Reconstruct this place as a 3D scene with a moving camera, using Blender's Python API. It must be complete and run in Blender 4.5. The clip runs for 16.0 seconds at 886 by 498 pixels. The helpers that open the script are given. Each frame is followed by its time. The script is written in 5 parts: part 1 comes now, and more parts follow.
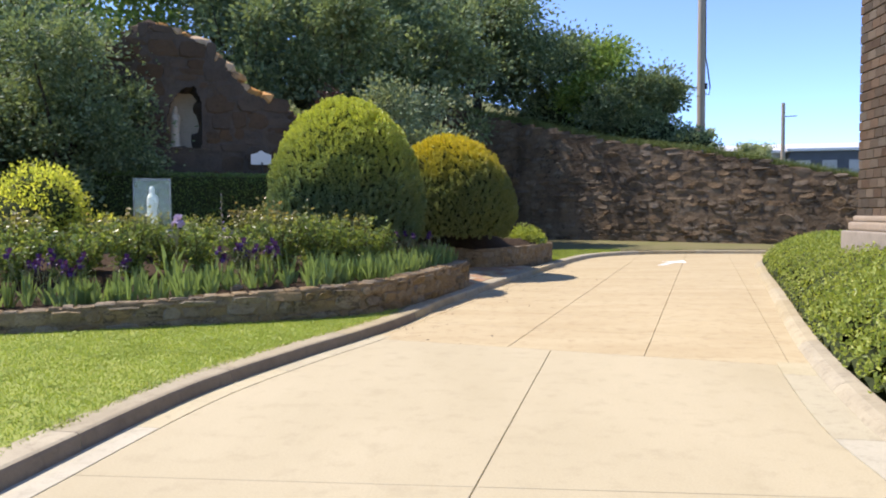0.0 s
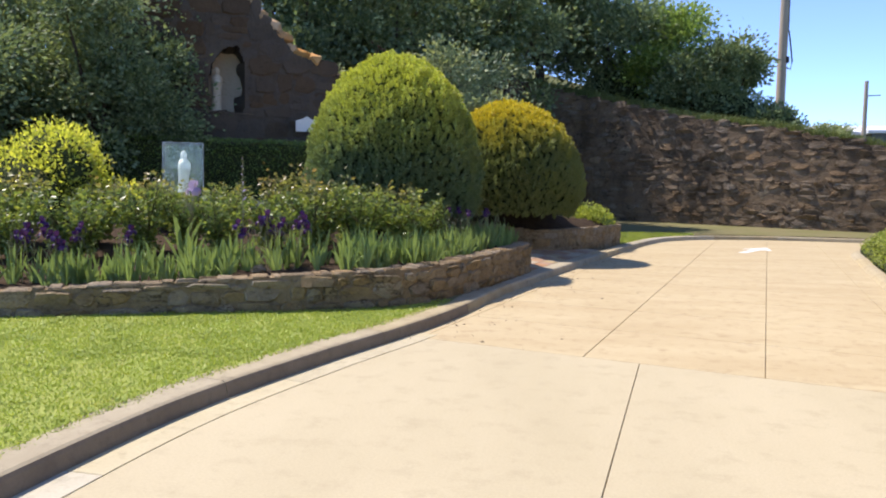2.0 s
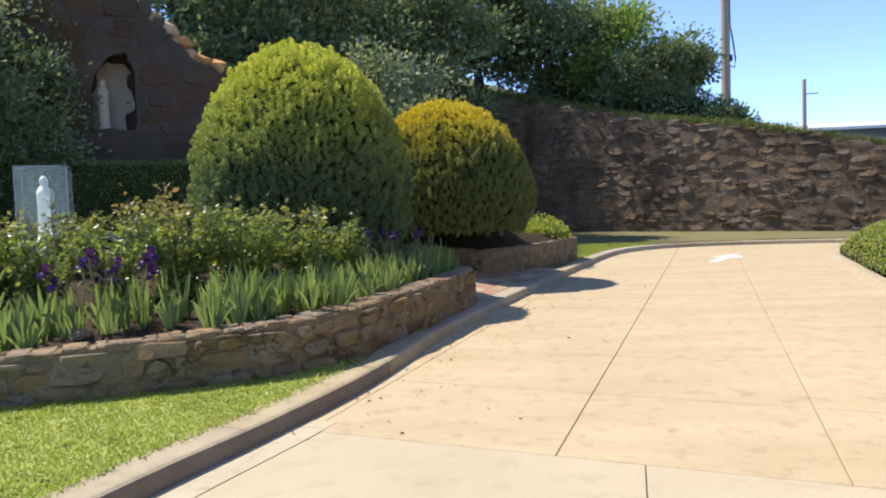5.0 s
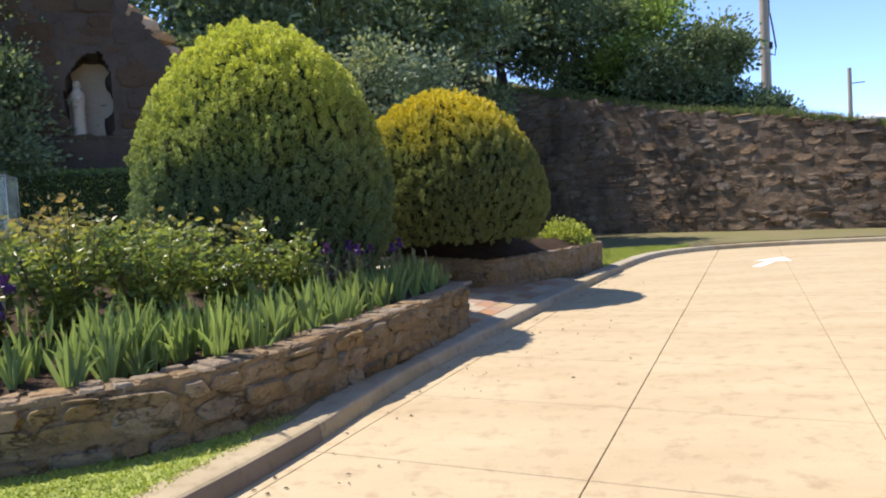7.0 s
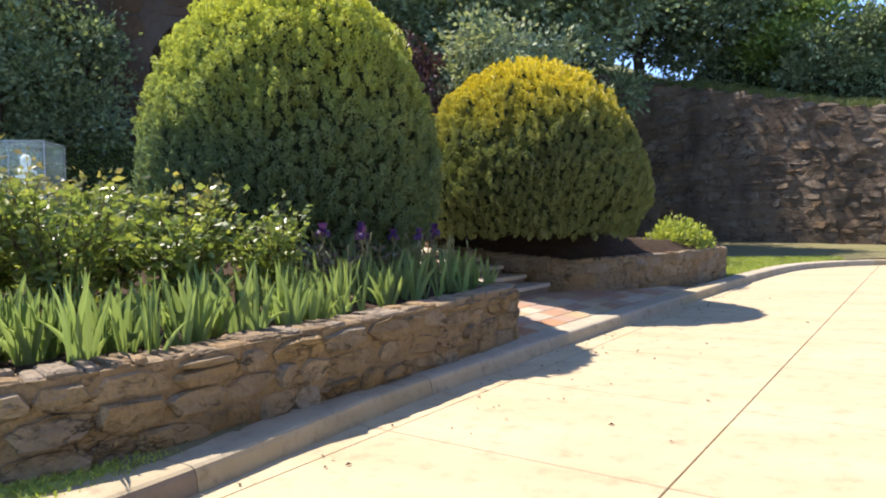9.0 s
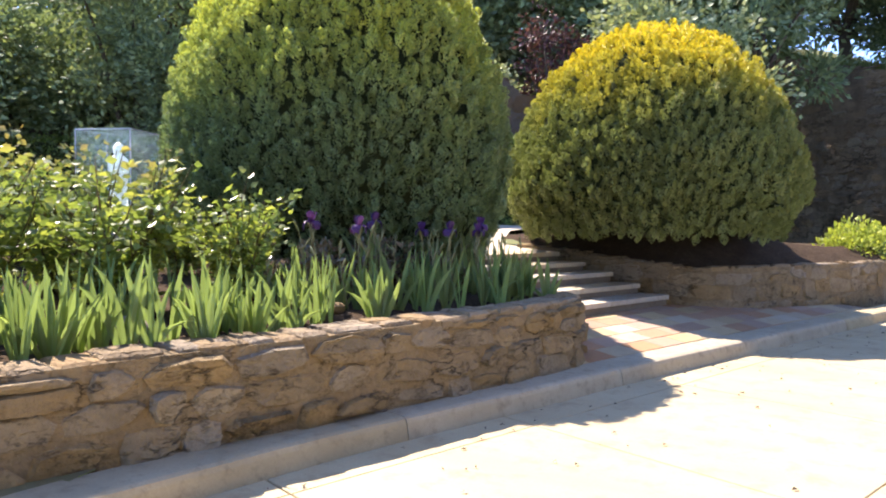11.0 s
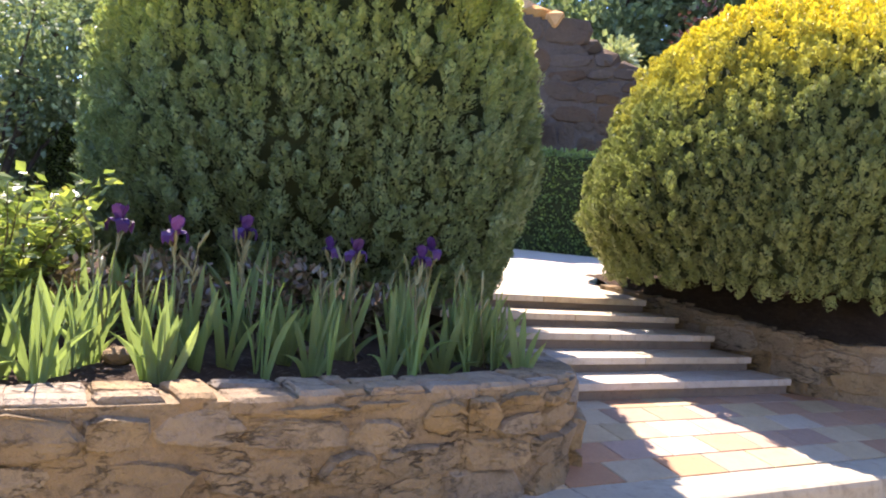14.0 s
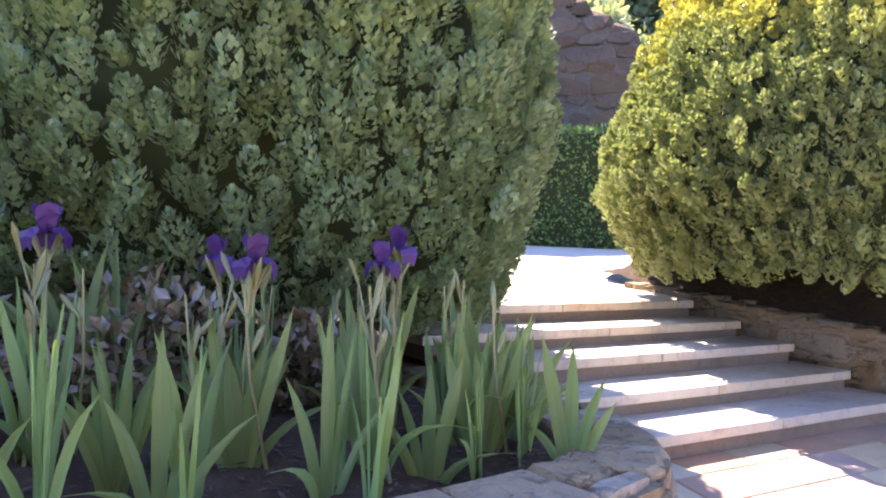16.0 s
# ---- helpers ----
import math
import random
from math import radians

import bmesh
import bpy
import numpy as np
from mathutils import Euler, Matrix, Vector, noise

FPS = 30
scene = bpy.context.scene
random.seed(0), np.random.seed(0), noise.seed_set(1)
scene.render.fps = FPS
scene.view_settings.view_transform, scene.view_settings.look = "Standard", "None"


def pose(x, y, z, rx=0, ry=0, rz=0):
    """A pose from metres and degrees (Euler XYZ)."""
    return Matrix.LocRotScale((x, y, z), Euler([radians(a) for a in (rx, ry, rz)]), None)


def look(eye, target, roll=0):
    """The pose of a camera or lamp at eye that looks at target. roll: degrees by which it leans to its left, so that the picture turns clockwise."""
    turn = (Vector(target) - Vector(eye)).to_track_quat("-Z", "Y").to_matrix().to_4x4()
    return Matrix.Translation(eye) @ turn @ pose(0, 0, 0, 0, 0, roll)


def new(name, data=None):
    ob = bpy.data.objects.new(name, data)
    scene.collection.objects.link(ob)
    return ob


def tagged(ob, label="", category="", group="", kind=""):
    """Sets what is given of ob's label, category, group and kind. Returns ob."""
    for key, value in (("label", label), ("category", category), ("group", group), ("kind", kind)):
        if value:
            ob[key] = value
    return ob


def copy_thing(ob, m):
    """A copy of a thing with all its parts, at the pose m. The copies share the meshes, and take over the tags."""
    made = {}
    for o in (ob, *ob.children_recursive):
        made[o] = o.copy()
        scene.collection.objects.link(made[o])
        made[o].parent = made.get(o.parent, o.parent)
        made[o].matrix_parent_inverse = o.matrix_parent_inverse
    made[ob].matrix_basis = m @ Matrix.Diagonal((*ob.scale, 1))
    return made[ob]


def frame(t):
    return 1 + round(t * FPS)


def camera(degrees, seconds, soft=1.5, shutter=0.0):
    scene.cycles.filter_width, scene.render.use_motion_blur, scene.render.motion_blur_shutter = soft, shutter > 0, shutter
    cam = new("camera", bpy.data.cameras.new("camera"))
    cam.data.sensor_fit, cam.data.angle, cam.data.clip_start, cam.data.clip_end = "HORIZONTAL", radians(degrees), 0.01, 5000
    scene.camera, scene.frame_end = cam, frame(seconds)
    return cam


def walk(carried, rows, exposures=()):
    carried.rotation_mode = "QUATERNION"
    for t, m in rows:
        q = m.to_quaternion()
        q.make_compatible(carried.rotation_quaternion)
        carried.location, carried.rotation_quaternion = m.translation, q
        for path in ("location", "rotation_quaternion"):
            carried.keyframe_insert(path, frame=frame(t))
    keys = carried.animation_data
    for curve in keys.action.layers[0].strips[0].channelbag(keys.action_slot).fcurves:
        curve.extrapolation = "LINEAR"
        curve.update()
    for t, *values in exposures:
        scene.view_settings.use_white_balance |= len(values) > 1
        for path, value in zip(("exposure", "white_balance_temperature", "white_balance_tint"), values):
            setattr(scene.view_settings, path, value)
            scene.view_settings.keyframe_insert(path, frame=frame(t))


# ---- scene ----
cam = camera(60.0, 16.0, soft=2.0)
PATH = [
    (0, (0.62, -0.027, 1.744), (0.446, 1.963, 1.652), -0.4),
    (0.5, (0.452, 0.549, 1.693), (0.23, 2.536, 1.661), 0.2),
    (1, (0.458, 1.002, 1.692), (0.185, 2.982, 1.626), -0.4),
    (1.5, (0.389, 1.507, 1.693), (0.138, 3.487, 1.565), -0.9),
    (2, (0.363, 1.989, 1.69), (0.05, 3.959, 1.537), 1.0),
    (2.5, (0.287, 2.454, 1.686), (0.085, 4.441, 1.586), -1.0),
    (3, (0.29, 2.997, 1.67), (-0.052, 4.965, 1.582), 0.6),
    (3.5, (0.271, 3.39, 1.679), (0.021, 5.372, 1.582), -1.7),
    (4, (0.287, 3.963, 1.664), (-0.052, 5.933, 1.616), 0.1),
    (4.5, (0.333, 4.391, 1.669), (0.13, 6.379, 1.599), -1.1),
    (4.7, (0.338, 4.593, 1.662), (0.155, 6.582, 1.554), -1.8),
    (7, (0.843, 6.998, 1.654), (0.561, 8.976, 1.56), -3.2),
    (7.5, (1.047, 7.536, 1.601), (0.622, 9.488, 1.502), -0.7),
    (8, (1.192, 8.069, 1.567), (0.809, 10.03, 1.495), -3.3),
    (8.5, (1.386, 8.627, 1.5), (0.783, 10.529, 1.366), -0.4),
    (8.7, (1.452, 8.843, 1.465), (0.839, 10.745, 1.374), -0.8),
    (10.8, (2.171, 10.965, 1.32), (1.147, 12.678, 1.194), 1.4),
    (11, (2.175, 11.17, 1.326), (1.09, 12.848, 1.252), 0.2),
    (11.5, (2.158, 11.652, 1.32), (0.982, 13.269, 1.3), -0.2),
    (12, (2.193, 12.111, 1.332), (0.877, 13.616, 1.286), -0.2),
    (12.5, (2.221, 12.586, 1.335), (0.925, 14.109, 1.288), -1.0),
    (13, (2.323, 13.052, 1.363), (1.002, 14.55, 1.266), 2.4),
    (13.5, (2.266, 13.55, 1.376), (0.895, 15.006, 1.383), 1.5),
    (14, (2.115, 14.008, 1.363), (0.641, 15.359, 1.333), 4.9),
    (14.5, (1.831, 14.357, 1.363), (0.358, 15.709, 1.323), 2.0),
    (15, (1.439, 14.727, 1.316), (-0.092, 16.014, 1.34), 3.6),
    (15.5, (1.094, 14.996, 1.352), (-0.397, 16.328, 1.341), 0.7),
    (16, (0.748, 15.28, 1.319), (-0.692, 16.668, 1.295), 1.5),
]
EXPOSURES = [(0.0, 1.55, 6900, 17), (4.5, 1.56, 6900, 17), (7.0, 1.64, 6900, 18), (8.0, 1.86, 6900, 18), (8.7, 1.98, 6900, 18), (10.8, 2.52, 7100, 20), (12.0, 2.66, 7050, 22), (13.5, 2.82, 7000, 25), (14.5, 3.02, 6950, 27), (16.0, 3.7, 6750, 31)]
walk(cam, [(t, look(eye, target, roll)) for t, eye, target, roll in PATH], EXPOSURES)

# ---- light ----
SUN_AZ, SUN_EL = math.atan2(0.27, -0.963), radians(56)      # direction towards the sun in plan, and its height
world = bpy.data.worlds.new("sky")
scene.world = world
world.use_nodes = True
wn = world.node_tree
sky = wn.nodes.new("ShaderNodeTexSky")
sky.sky_type = 'NISHITA'
sky.sun_disc = False
sky.sun_elevation = SUN_EL
sky.sun_rotation = math.pi / 2 - SUN_AZ
sky.air_density, sky.dust_density, sky.ozone_density = 0.6, 0.0, 6.0
sky.altitude = 2500
wn.links.new(sky.outputs[0], wn.nodes["Background"].inputs[0])
wn.nodes["Background"].inputs[1].default_value = 0.15
sun_data = bpy.data.lights.new("sun", 'SUN')
sun_data.energy, sun_data.angle, sun_data.color = 2.5, radians(0.55), (1.0, 0.955, 0.88)
sun = new("sun", sun_data)
sun_dir = Vector((math.cos(SUN_AZ) * math.cos(SUN_EL), math.sin(SUN_AZ) * math.cos(SUN_EL), math.sin(SUN_EL)))
sun.matrix_world = look(sun_dir * 60, (0, 0, 0))

# ---- materials ----
def node_mat(name):
    m = bpy.data.materials.new(name)
    m.use_nodes = True
    nt = m.node_tree
    return m, nt, nt.nodes["Principled BSDF"]


def mix_colour(nt, fac, a, b, mode='MIX'):
    n = nt.nodes.new("ShaderNodeMix")
    n.data_type, n.blend_type = 'RGBA', mode
    for sock, v in ((n.inputs[0], fac), (n.inputs[6], a), (n.inputs[7], b)):
        if hasattr(v, "is_output"):
            nt.links.new(v, sock)
        elif isinstance(v, (int, float)):
            sock.default_value = v
        else:
            sock.default_value = (*v, 1)
    return n.outputs[2]


def world_noise(nt, scale, detail=4, rough=0.6, stretch=None):
    g = nt.nodes.new("ShaderNodeNewGeometry")
    n = nt.nodes.new("ShaderNodeTexNoise")
    n.inputs["Scale"].default_value, n.inputs["Detail"].default_value, n.inputs["Roughness"].default_value = scale, detail, rough
    src = g.outputs["Position"]
    if stretch:
        mp = nt.nodes.new("ShaderNodeMapping")
        mp.inputs["Scale"].default_value = stretch
        nt.links.new(src, mp.inputs[0])
        src = mp.outputs[0]
    nt.links.new(src, n.inputs["Vector"])
    return n.outputs["Fac"]


def ramp(nt, fac, lo, hi, a=0.0, b=1.0):
    n = nt.nodes.new("ShaderNodeMapRange")
    nt.links.new(fac, n.inputs[0])
    for k, v in zip((1, 2, 3, 4), (lo, hi, a, b)):
        n.inputs[k].default_value = v
    return n.outputs[0]


def bump(nt, p, height, strength, dist):
    n = nt.nodes.new("ShaderNodeBump")
    n.inputs["Strength"].default_value, n.inputs["Distance"].default_value = strength, dist
    nt.links.new(height, n.inputs["Height"])
    nt.links.new(n.outputs[0], p.inputs["Normal"])


def surface(name, base, second, third, scale=3.0, fine=40.0, rough=0.85, bump_d=0.01, per_object=0.0, per_island=0.0, stretch=None, spec=0.3, crevice=0.0, stains=0.0):
    """Mineral surface: large blotches, fine grain, an own tone for each piece."""
    m, nt, p = node_mat(name)
    col = mix_colour(nt, ramp(nt, world_noise(nt, scale, 5, 0.6, stretch), 0.35, 0.68), base, second)
    col = mix_colour(nt, ramp(nt, world_noise(nt, scale * 3.7 + 1.3, 6, 0.7), 0.52, 0.75, 0, 0.8), col, third)
    grain = world_noise(nt, fine, 3, 0.7)
    col = mix_colour(nt, ramp(nt, grain, 0.3, 0.75, 0.0, 0.35), col, tuple(c * 0.55 for c in base))
    rnd = None
    if per_object:
        rnd, amt = nt.nodes.new("ShaderNodeObjectInfo").outputs["Random"], per_object
    elif per_island:
        rnd, amt = nt.nodes.new("ShaderNodeNewGeometry").outputs["Random Per Island"], per_island
    if rnd is not None:
        hsv = nt.nodes.new("ShaderNodeHueSaturation")
        nt.links.new(ramp(nt, rnd, 0, 1, 1 - amt, 1 + amt), hsv.inputs["Value"])
        wn2 = nt.nodes.new("ShaderNodeTexWhiteNoise")
        wn2.noise_dimensions = '1D'
        nt.links.new(rnd, wn2.inputs["W"])
        nt.links.new(ramp(nt, wn2.outputs[0], 0, 1, 0.5 - 0.035 * amt, 0.5 + 0.035 * amt), hsv.inputs["Hue"])
        nt.links.new(ramp(nt, wn2.outputs[0], 0, 1, 1.25, 0.75), hsv.inputs["Saturation"])
        nt.links.new(col, hsv.inputs["Color"])
        col = hsv.outputs[0]
    h = mix_colour(nt, 0.35, world_noise(nt, scale * 2.5, 6, 0.65), grain)
    if crevice:
        # broken, mostly level clefts that wander through the stone
        for sc, lim, dark in ((crevice, 0.035, 0.85), (crevice * 2.3, 0.03, 0.5)):
            cleft = nt.nodes.new("ShaderNodeMath")
            cleft.operation = 'SUBTRACT'
            nt.links.new(world_noise(nt, sc, 4, 0.55, (0.75, 0.75, 1.9)), cleft.inputs[0])
            cleft.inputs[1].default_value = 0.52
            depth = nt.nodes.new("ShaderNodeMath")
            depth.operation = 'ABSOLUTE'
            nt.links.new(cleft.outputs[0], depth.inputs[0])
            broken = nt.nodes.new("ShaderNodeMath")
            broken.operation = 'MULTIPLY'
            nt.links.new(ramp(nt, depth.outputs[0], 0.0, lim, dark, 0.0), broken.inputs[0])
            nt.links.new(ramp(nt, world_noise(nt, sc * 0.6, 3, 0.6), 0.47, 0.6), broken.inputs[1])
            col = mix_colour(nt, broken.outputs[0], col, tuple(c * 0.4 for c in third))
            h = mix_colour(nt, broken.outputs[0], h, (0.0, 0.0, 0.0))
    if stains:
        col = mix_colour(nt, ramp(nt, world_noise(nt, 0.55, 6, 0.66, (1, 1, 0.55)), 0.46, 0.62, 0, stains), col, tuple(c * 0.55 for c in third))
    nt.links.new(col, p.inputs["Base Color"])
    p.inputs["Roughness"].default_value = rough
    p.inputs["Specular IOR Level"].default_value = spec
    bump(nt, p, h, 0.8, bump_d)
    return m


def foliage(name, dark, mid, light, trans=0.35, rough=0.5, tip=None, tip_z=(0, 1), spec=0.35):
    """Leaves: a tone for each leaf, light passing through; tip: new growth, on the conifers also painted sunlight,
    towards the crown's top.
    """
    m, nt, p = node_mat(name)
    rnd = nt.nodes.new("ShaderNodeNewGeometry").outputs["Random Per Island"]
    col = mix_colour(nt, ramp(nt, rnd, 0.0, 0.6), dark, mid)
    col = mix_colour(nt, ramp(nt, rnd, 0.6, 1.0), col, light)
    blotch = world_noise(nt, 2.2, 3, 0.6)
    col = mix_colour(nt, ramp(nt, blotch, 0.4, 0.7, 0, 0.5), col, mid)
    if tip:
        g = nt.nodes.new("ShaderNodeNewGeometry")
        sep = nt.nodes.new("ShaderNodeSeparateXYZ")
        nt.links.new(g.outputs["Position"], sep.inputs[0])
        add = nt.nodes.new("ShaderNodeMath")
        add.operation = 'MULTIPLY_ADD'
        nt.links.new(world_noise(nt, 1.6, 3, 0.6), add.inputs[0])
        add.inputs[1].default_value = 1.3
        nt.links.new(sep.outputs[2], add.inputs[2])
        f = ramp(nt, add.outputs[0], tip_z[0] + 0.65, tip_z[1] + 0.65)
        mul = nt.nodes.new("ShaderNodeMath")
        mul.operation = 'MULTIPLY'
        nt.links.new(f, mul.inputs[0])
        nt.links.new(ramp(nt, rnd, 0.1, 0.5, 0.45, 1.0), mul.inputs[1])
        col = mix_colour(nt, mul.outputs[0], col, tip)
    nt.links.new(col, p.inputs["Base Color"])
    p.inputs["Roughness"].default_value = rough
    p.inputs["Specular IOR Level"].default_value = spec
    tr = nt.nodes.new("ShaderNodeBsdfTranslucent")
    bright = mix_colour(nt, 1.0, col, (1.0, 1.0, 0.55), 'MULTIPLY')
    nt.links.new(bright, tr.inputs[0])
    mx = nt.nodes.new("ShaderNodeMixShader")
    mx.inputs[0].default_value = trans
    nt.links.new(p.outputs[0], mx.inputs[1])
    nt.links.new(tr.outputs[0], mx.inputs[2])
    nt.links.new(mx.outputs[0], nt.nodes["Material Output"].inputs[0])
    return m


def plain(name, col, rough=0.6, metal=0.0, var=0.15, scale=12, bump_d=0.002):
    m, nt, p = node_mat(name)
    c = mix_colour(nt, ramp(nt, world_noise(nt, scale, 4, 0.6), 0.35, 0.7), col, tuple(x * (1 - var) for x in col))
    nt.links.new(c, p.inputs["Base Color"])
    p.inputs["Roughness"].default_value, p.inputs["Metallic"].default_value = rough, metal
    bump(nt, p, world_noise(nt, scale * 6, 3, 0.6), 0.5, bump_d)
    return m


CONCRETE_OLD = surface("pale_concrete", (0.469, 0.41, 0.276), (0.407, 0.352, 0.228), (0.354, 0.304, 0.199), 0.55, 55, 0.82, 0.002, stretch=(1, 0.35, 1))
CONCRETE_SAND = surface("sand_coloured_concrete", (0.487, 0.405, 0.251), (0.421, 0.333, 0.195), (0.285, 0.20, 0.11), 0.9, 60, 0.82, 0.002, stretch=(0.5, 1.3, 1))
JOINT = surface("joint_dirt", (0.27, 0.216, 0.155), (0.216, 0.169, 0.121), (0.324, 0.257, 0.176), 6, 60, 0.95, 0.004)
KERB = surface("kerb_concrete", (0.42, 0.365, 0.25), (0.34, 0.29, 0.195), (0.18, 0.147, 0.1), 2.2, 70, 0.9, 0.006, per_object=0.06)
# darker kerb concrete: the shade on its road-facing side put into the colour
KERB_SHADED = surface("shaded_kerb_face", (0.255, 0.21, 0.158), (0.195, 0.158, 0.12), (0.135, 0.112, 0.09), 2.2, 60, 0.9, 0.003)
GUTTER = surface("gutter_concrete", (0.48, 0.435, 0.31), (0.43, 0.385, 0.27), (0.30, 0.265, 0.185), 1.6, 60, 0.9, 0.004, per_object=0.05)
STONE = surface("sandstone_rubble", (0.325, 0.252, 0.155), (0.245, 0.185, 0.112), (0.155, 0.118, 0.076), 4.5, 40, 0.92, 0.09, per_object=0.11, spec=0.2, crevice=5.0)
STONE_JOINED = surface("sandstone_rubble_small", (0.325, 0.252, 0.155), (0.245, 0.185, 0.112), (0.155, 0.118, 0.076), 4.5, 40, 0.92, 0.09, per_island=0.16, spec=0.2, crevice=5.0)
CAPSTONE = surface("wall_capping_stone", (0.315, 0.24, 0.15), (0.245, 0.185, 0.118), (0.155, 0.122, 0.083), 5.0, 45, 0.92, 0.06, per_object=0.14, spec=0.2, crevice=4.0)
MORTAR = surface("earthy_mortar", (0.30, 0.225, 0.132), (0.225, 0.165, 0.098), (0.14, 0.105, 0.068), 4.5, 45, 0.95, 0.06, spec=0.15, crevice=5.0)
DARKSTONE = surface("weathered_brown_stone", (0.235, 0.178, 0.12), (0.165, 0.122, 0.083), (0.10, 0.077, 0.056), 0.9, 14, 0.93, 0.16, per_object=0.16, stretch=(1, 1, 1.6), spec=0.12, crevice=1.5, stains=0.55)
DARKSTONE_JOINED = surface("weathered_brown_stone_small", (0.235, 0.178, 0.12), (0.165, 0.122, 0.083), (0.10, 0.077, 0.056), 0.9, 14, 0.93, 0.16, per_island=0.16, stretch=(1, 1, 1.6), spec=0.12, crevice=1.5, stains=0.55)
DARKMORTAR = surface("dark_wall_bedding", (0.215, 0.16, 0.108), (0.15, 0.11, 0.075), (0.085, 0.065, 0.048), 0.9, 14, 0.95, 0.16, stretch=(1, 1, 1.6), spec=0.12, crevice=1.5, stains=0.55)
GROTTO = surface("grotto_stone", (0.12, 0.085, 0.057), (0.094, 0.066, 0.046), (0.064, 0.047, 0.034), 1.0, 18, 0.94, 0.12, per_object=0.12, spec=0.1)
RUST_STONE = surface("ochre_stone_coping", (0.55, 0.34, 0.17), (0.46, 0.27, 0.13), (0.32, 0.2, 0.11), 2.5, 25, 0.93, 0.03, per_object=0.2, spec=0.15)
PALE_PLASTER = surface("pale_niche_plaster", (0.62, 0.53, 0.40), (0.54, 0.46, 0.34), (0.42, 0.35, 0.26), 2, 30, 0.9, 0.01)
SOIL = surface("garden_soil", (0.075, 0.053, 0.037), (0.05, 0.036, 0.026), (0.12, 0.09, 0.062), 5, 35, 0.97, 0.05, spec=0.03)
LAWN = surface("mown_grass_soil", (0.27, 0.335, 0.08), (0.34, 0.375, 0.105), (0.25, 0.23, 0.10), 1.9, 45, 0.95, 0.05, spec=0.1)
EARTH = surface("dry_grass_ground", (0.13, 0.15, 0.05), (0.17, 0.16, 0.07), (0.2, 0.16, 0.09), 0.4, 20, 0.95, 0.05, spec=0.1)
VERGE = surface("worn_verge", (0.20, 0.175, 0.095), (0.15, 0.16, 0.06), (0.24, 0.19, 0.12), 0.6, 30, 0.95, 0.03, spec=0.1)
TERRACE = surface("pale_terrace_concrete", (0.579, 0.496, 0.385), (0.516, 0.436, 0.327), (0.413, 0.334, 0.24), 0.9, 45, 0.9, 0.003)
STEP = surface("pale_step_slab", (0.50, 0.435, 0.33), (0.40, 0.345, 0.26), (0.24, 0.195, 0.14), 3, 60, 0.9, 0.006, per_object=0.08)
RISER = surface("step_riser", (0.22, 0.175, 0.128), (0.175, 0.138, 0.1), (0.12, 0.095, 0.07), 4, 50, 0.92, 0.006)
TILE_PINK = surface("terracotta_paver", (0.40, 0.25, 0.16), (0.35, 0.225, 0.145), (0.28, 0.185, 0.12), 3, 60, 0.88, 0.003, per_object=0.1)
TILE_CREAM = surface("cream_paver", (0.46, 0.375, 0.245), (0.41, 0.335, 0.22), (0.325, 0.26, 0.17), 3, 60, 0.88, 0.003, per_object=0.1)
BRICK = surface("brown_brick", (0.105, 0.077, 0.053), (0.08, 0.059, 0.042), (0.16, 0.12, 0.082), 5, 40, 0.92, 0.012, per_object=0.35)
PLINTH = surface("grey_plinth_stone", (0.40, 0.33, 0.26), (0.33, 0.28, 0.22), (0.25, 0.21, 0.17), 3, 40, 0.9, 0.01, per_object=0.1)
TIMBER_POLE = surface("weathered_timber_pole", (0.42, 0.35, 0.27), (0.34, 0.28, 0.21), (0.25, 0.2, 0.15), 3, 40, 0.9, 0.01, stretch=(6, 6, 0.3))
BARK = surface("tree_bark", (0.10, 0.075, 0.055), (0.07, 0.053, 0.04), (0.14, 0.11, 0.085), 6, 40, 0.95, 0.03)
WHITE_STATUE = plain("white_painted_plaster", (0.80, 0.80, 0.76), 0.55, 0, 0.08)
WHITE_SIGN = plain("white_sign_board", (0.78, 0.77, 0.72), 0.5, 0, 0.06)
STEEL = plain("galvanised_steel", (0.40, 0.41, 0.42), 0.45, 0.7, 0.2)
BLACK = plain("black_cable", (0.02, 0.02, 0.022), 0.6, 0, 0.2)
ROOF_WHITE = plain("pale_metal_roof", (0.66, 0.67, 0.68), 0.5, 0.1, 0.1, 1.0)
WALL_DARK = plain("dark_cladding", (0.07, 0.085, 0.11), 0.6, 0, 0.2, 1.0)
WALL_PALE = plain("pale_cladding", (0.42, 0.43, 0.43), 0.7, 0, 0.15, 1.0)
PAINT_WHITE = plain("white_road_paint", (0.75, 0.74, 0.70), 0.7, 0, 0.15, 15)

# both conifers' crown tint: golden new growth, plus sunlight put into the colour
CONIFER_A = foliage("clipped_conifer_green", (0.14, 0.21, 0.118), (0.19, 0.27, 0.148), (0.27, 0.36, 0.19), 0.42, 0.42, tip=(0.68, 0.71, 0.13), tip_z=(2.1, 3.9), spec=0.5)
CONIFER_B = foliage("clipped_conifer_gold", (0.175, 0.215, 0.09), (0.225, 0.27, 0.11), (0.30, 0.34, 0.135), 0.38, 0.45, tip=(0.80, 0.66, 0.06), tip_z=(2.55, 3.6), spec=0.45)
# dark fill inside foliage: shade between the leaves put into its colour
CONIFER_CORE = foliage("conifer_inner_shade", (0.030, 0.038, 0.018), (0.040, 0.050, 0.022), (0.052, 0.064, 0.028), 0.05, 0.9, spec=0.03)
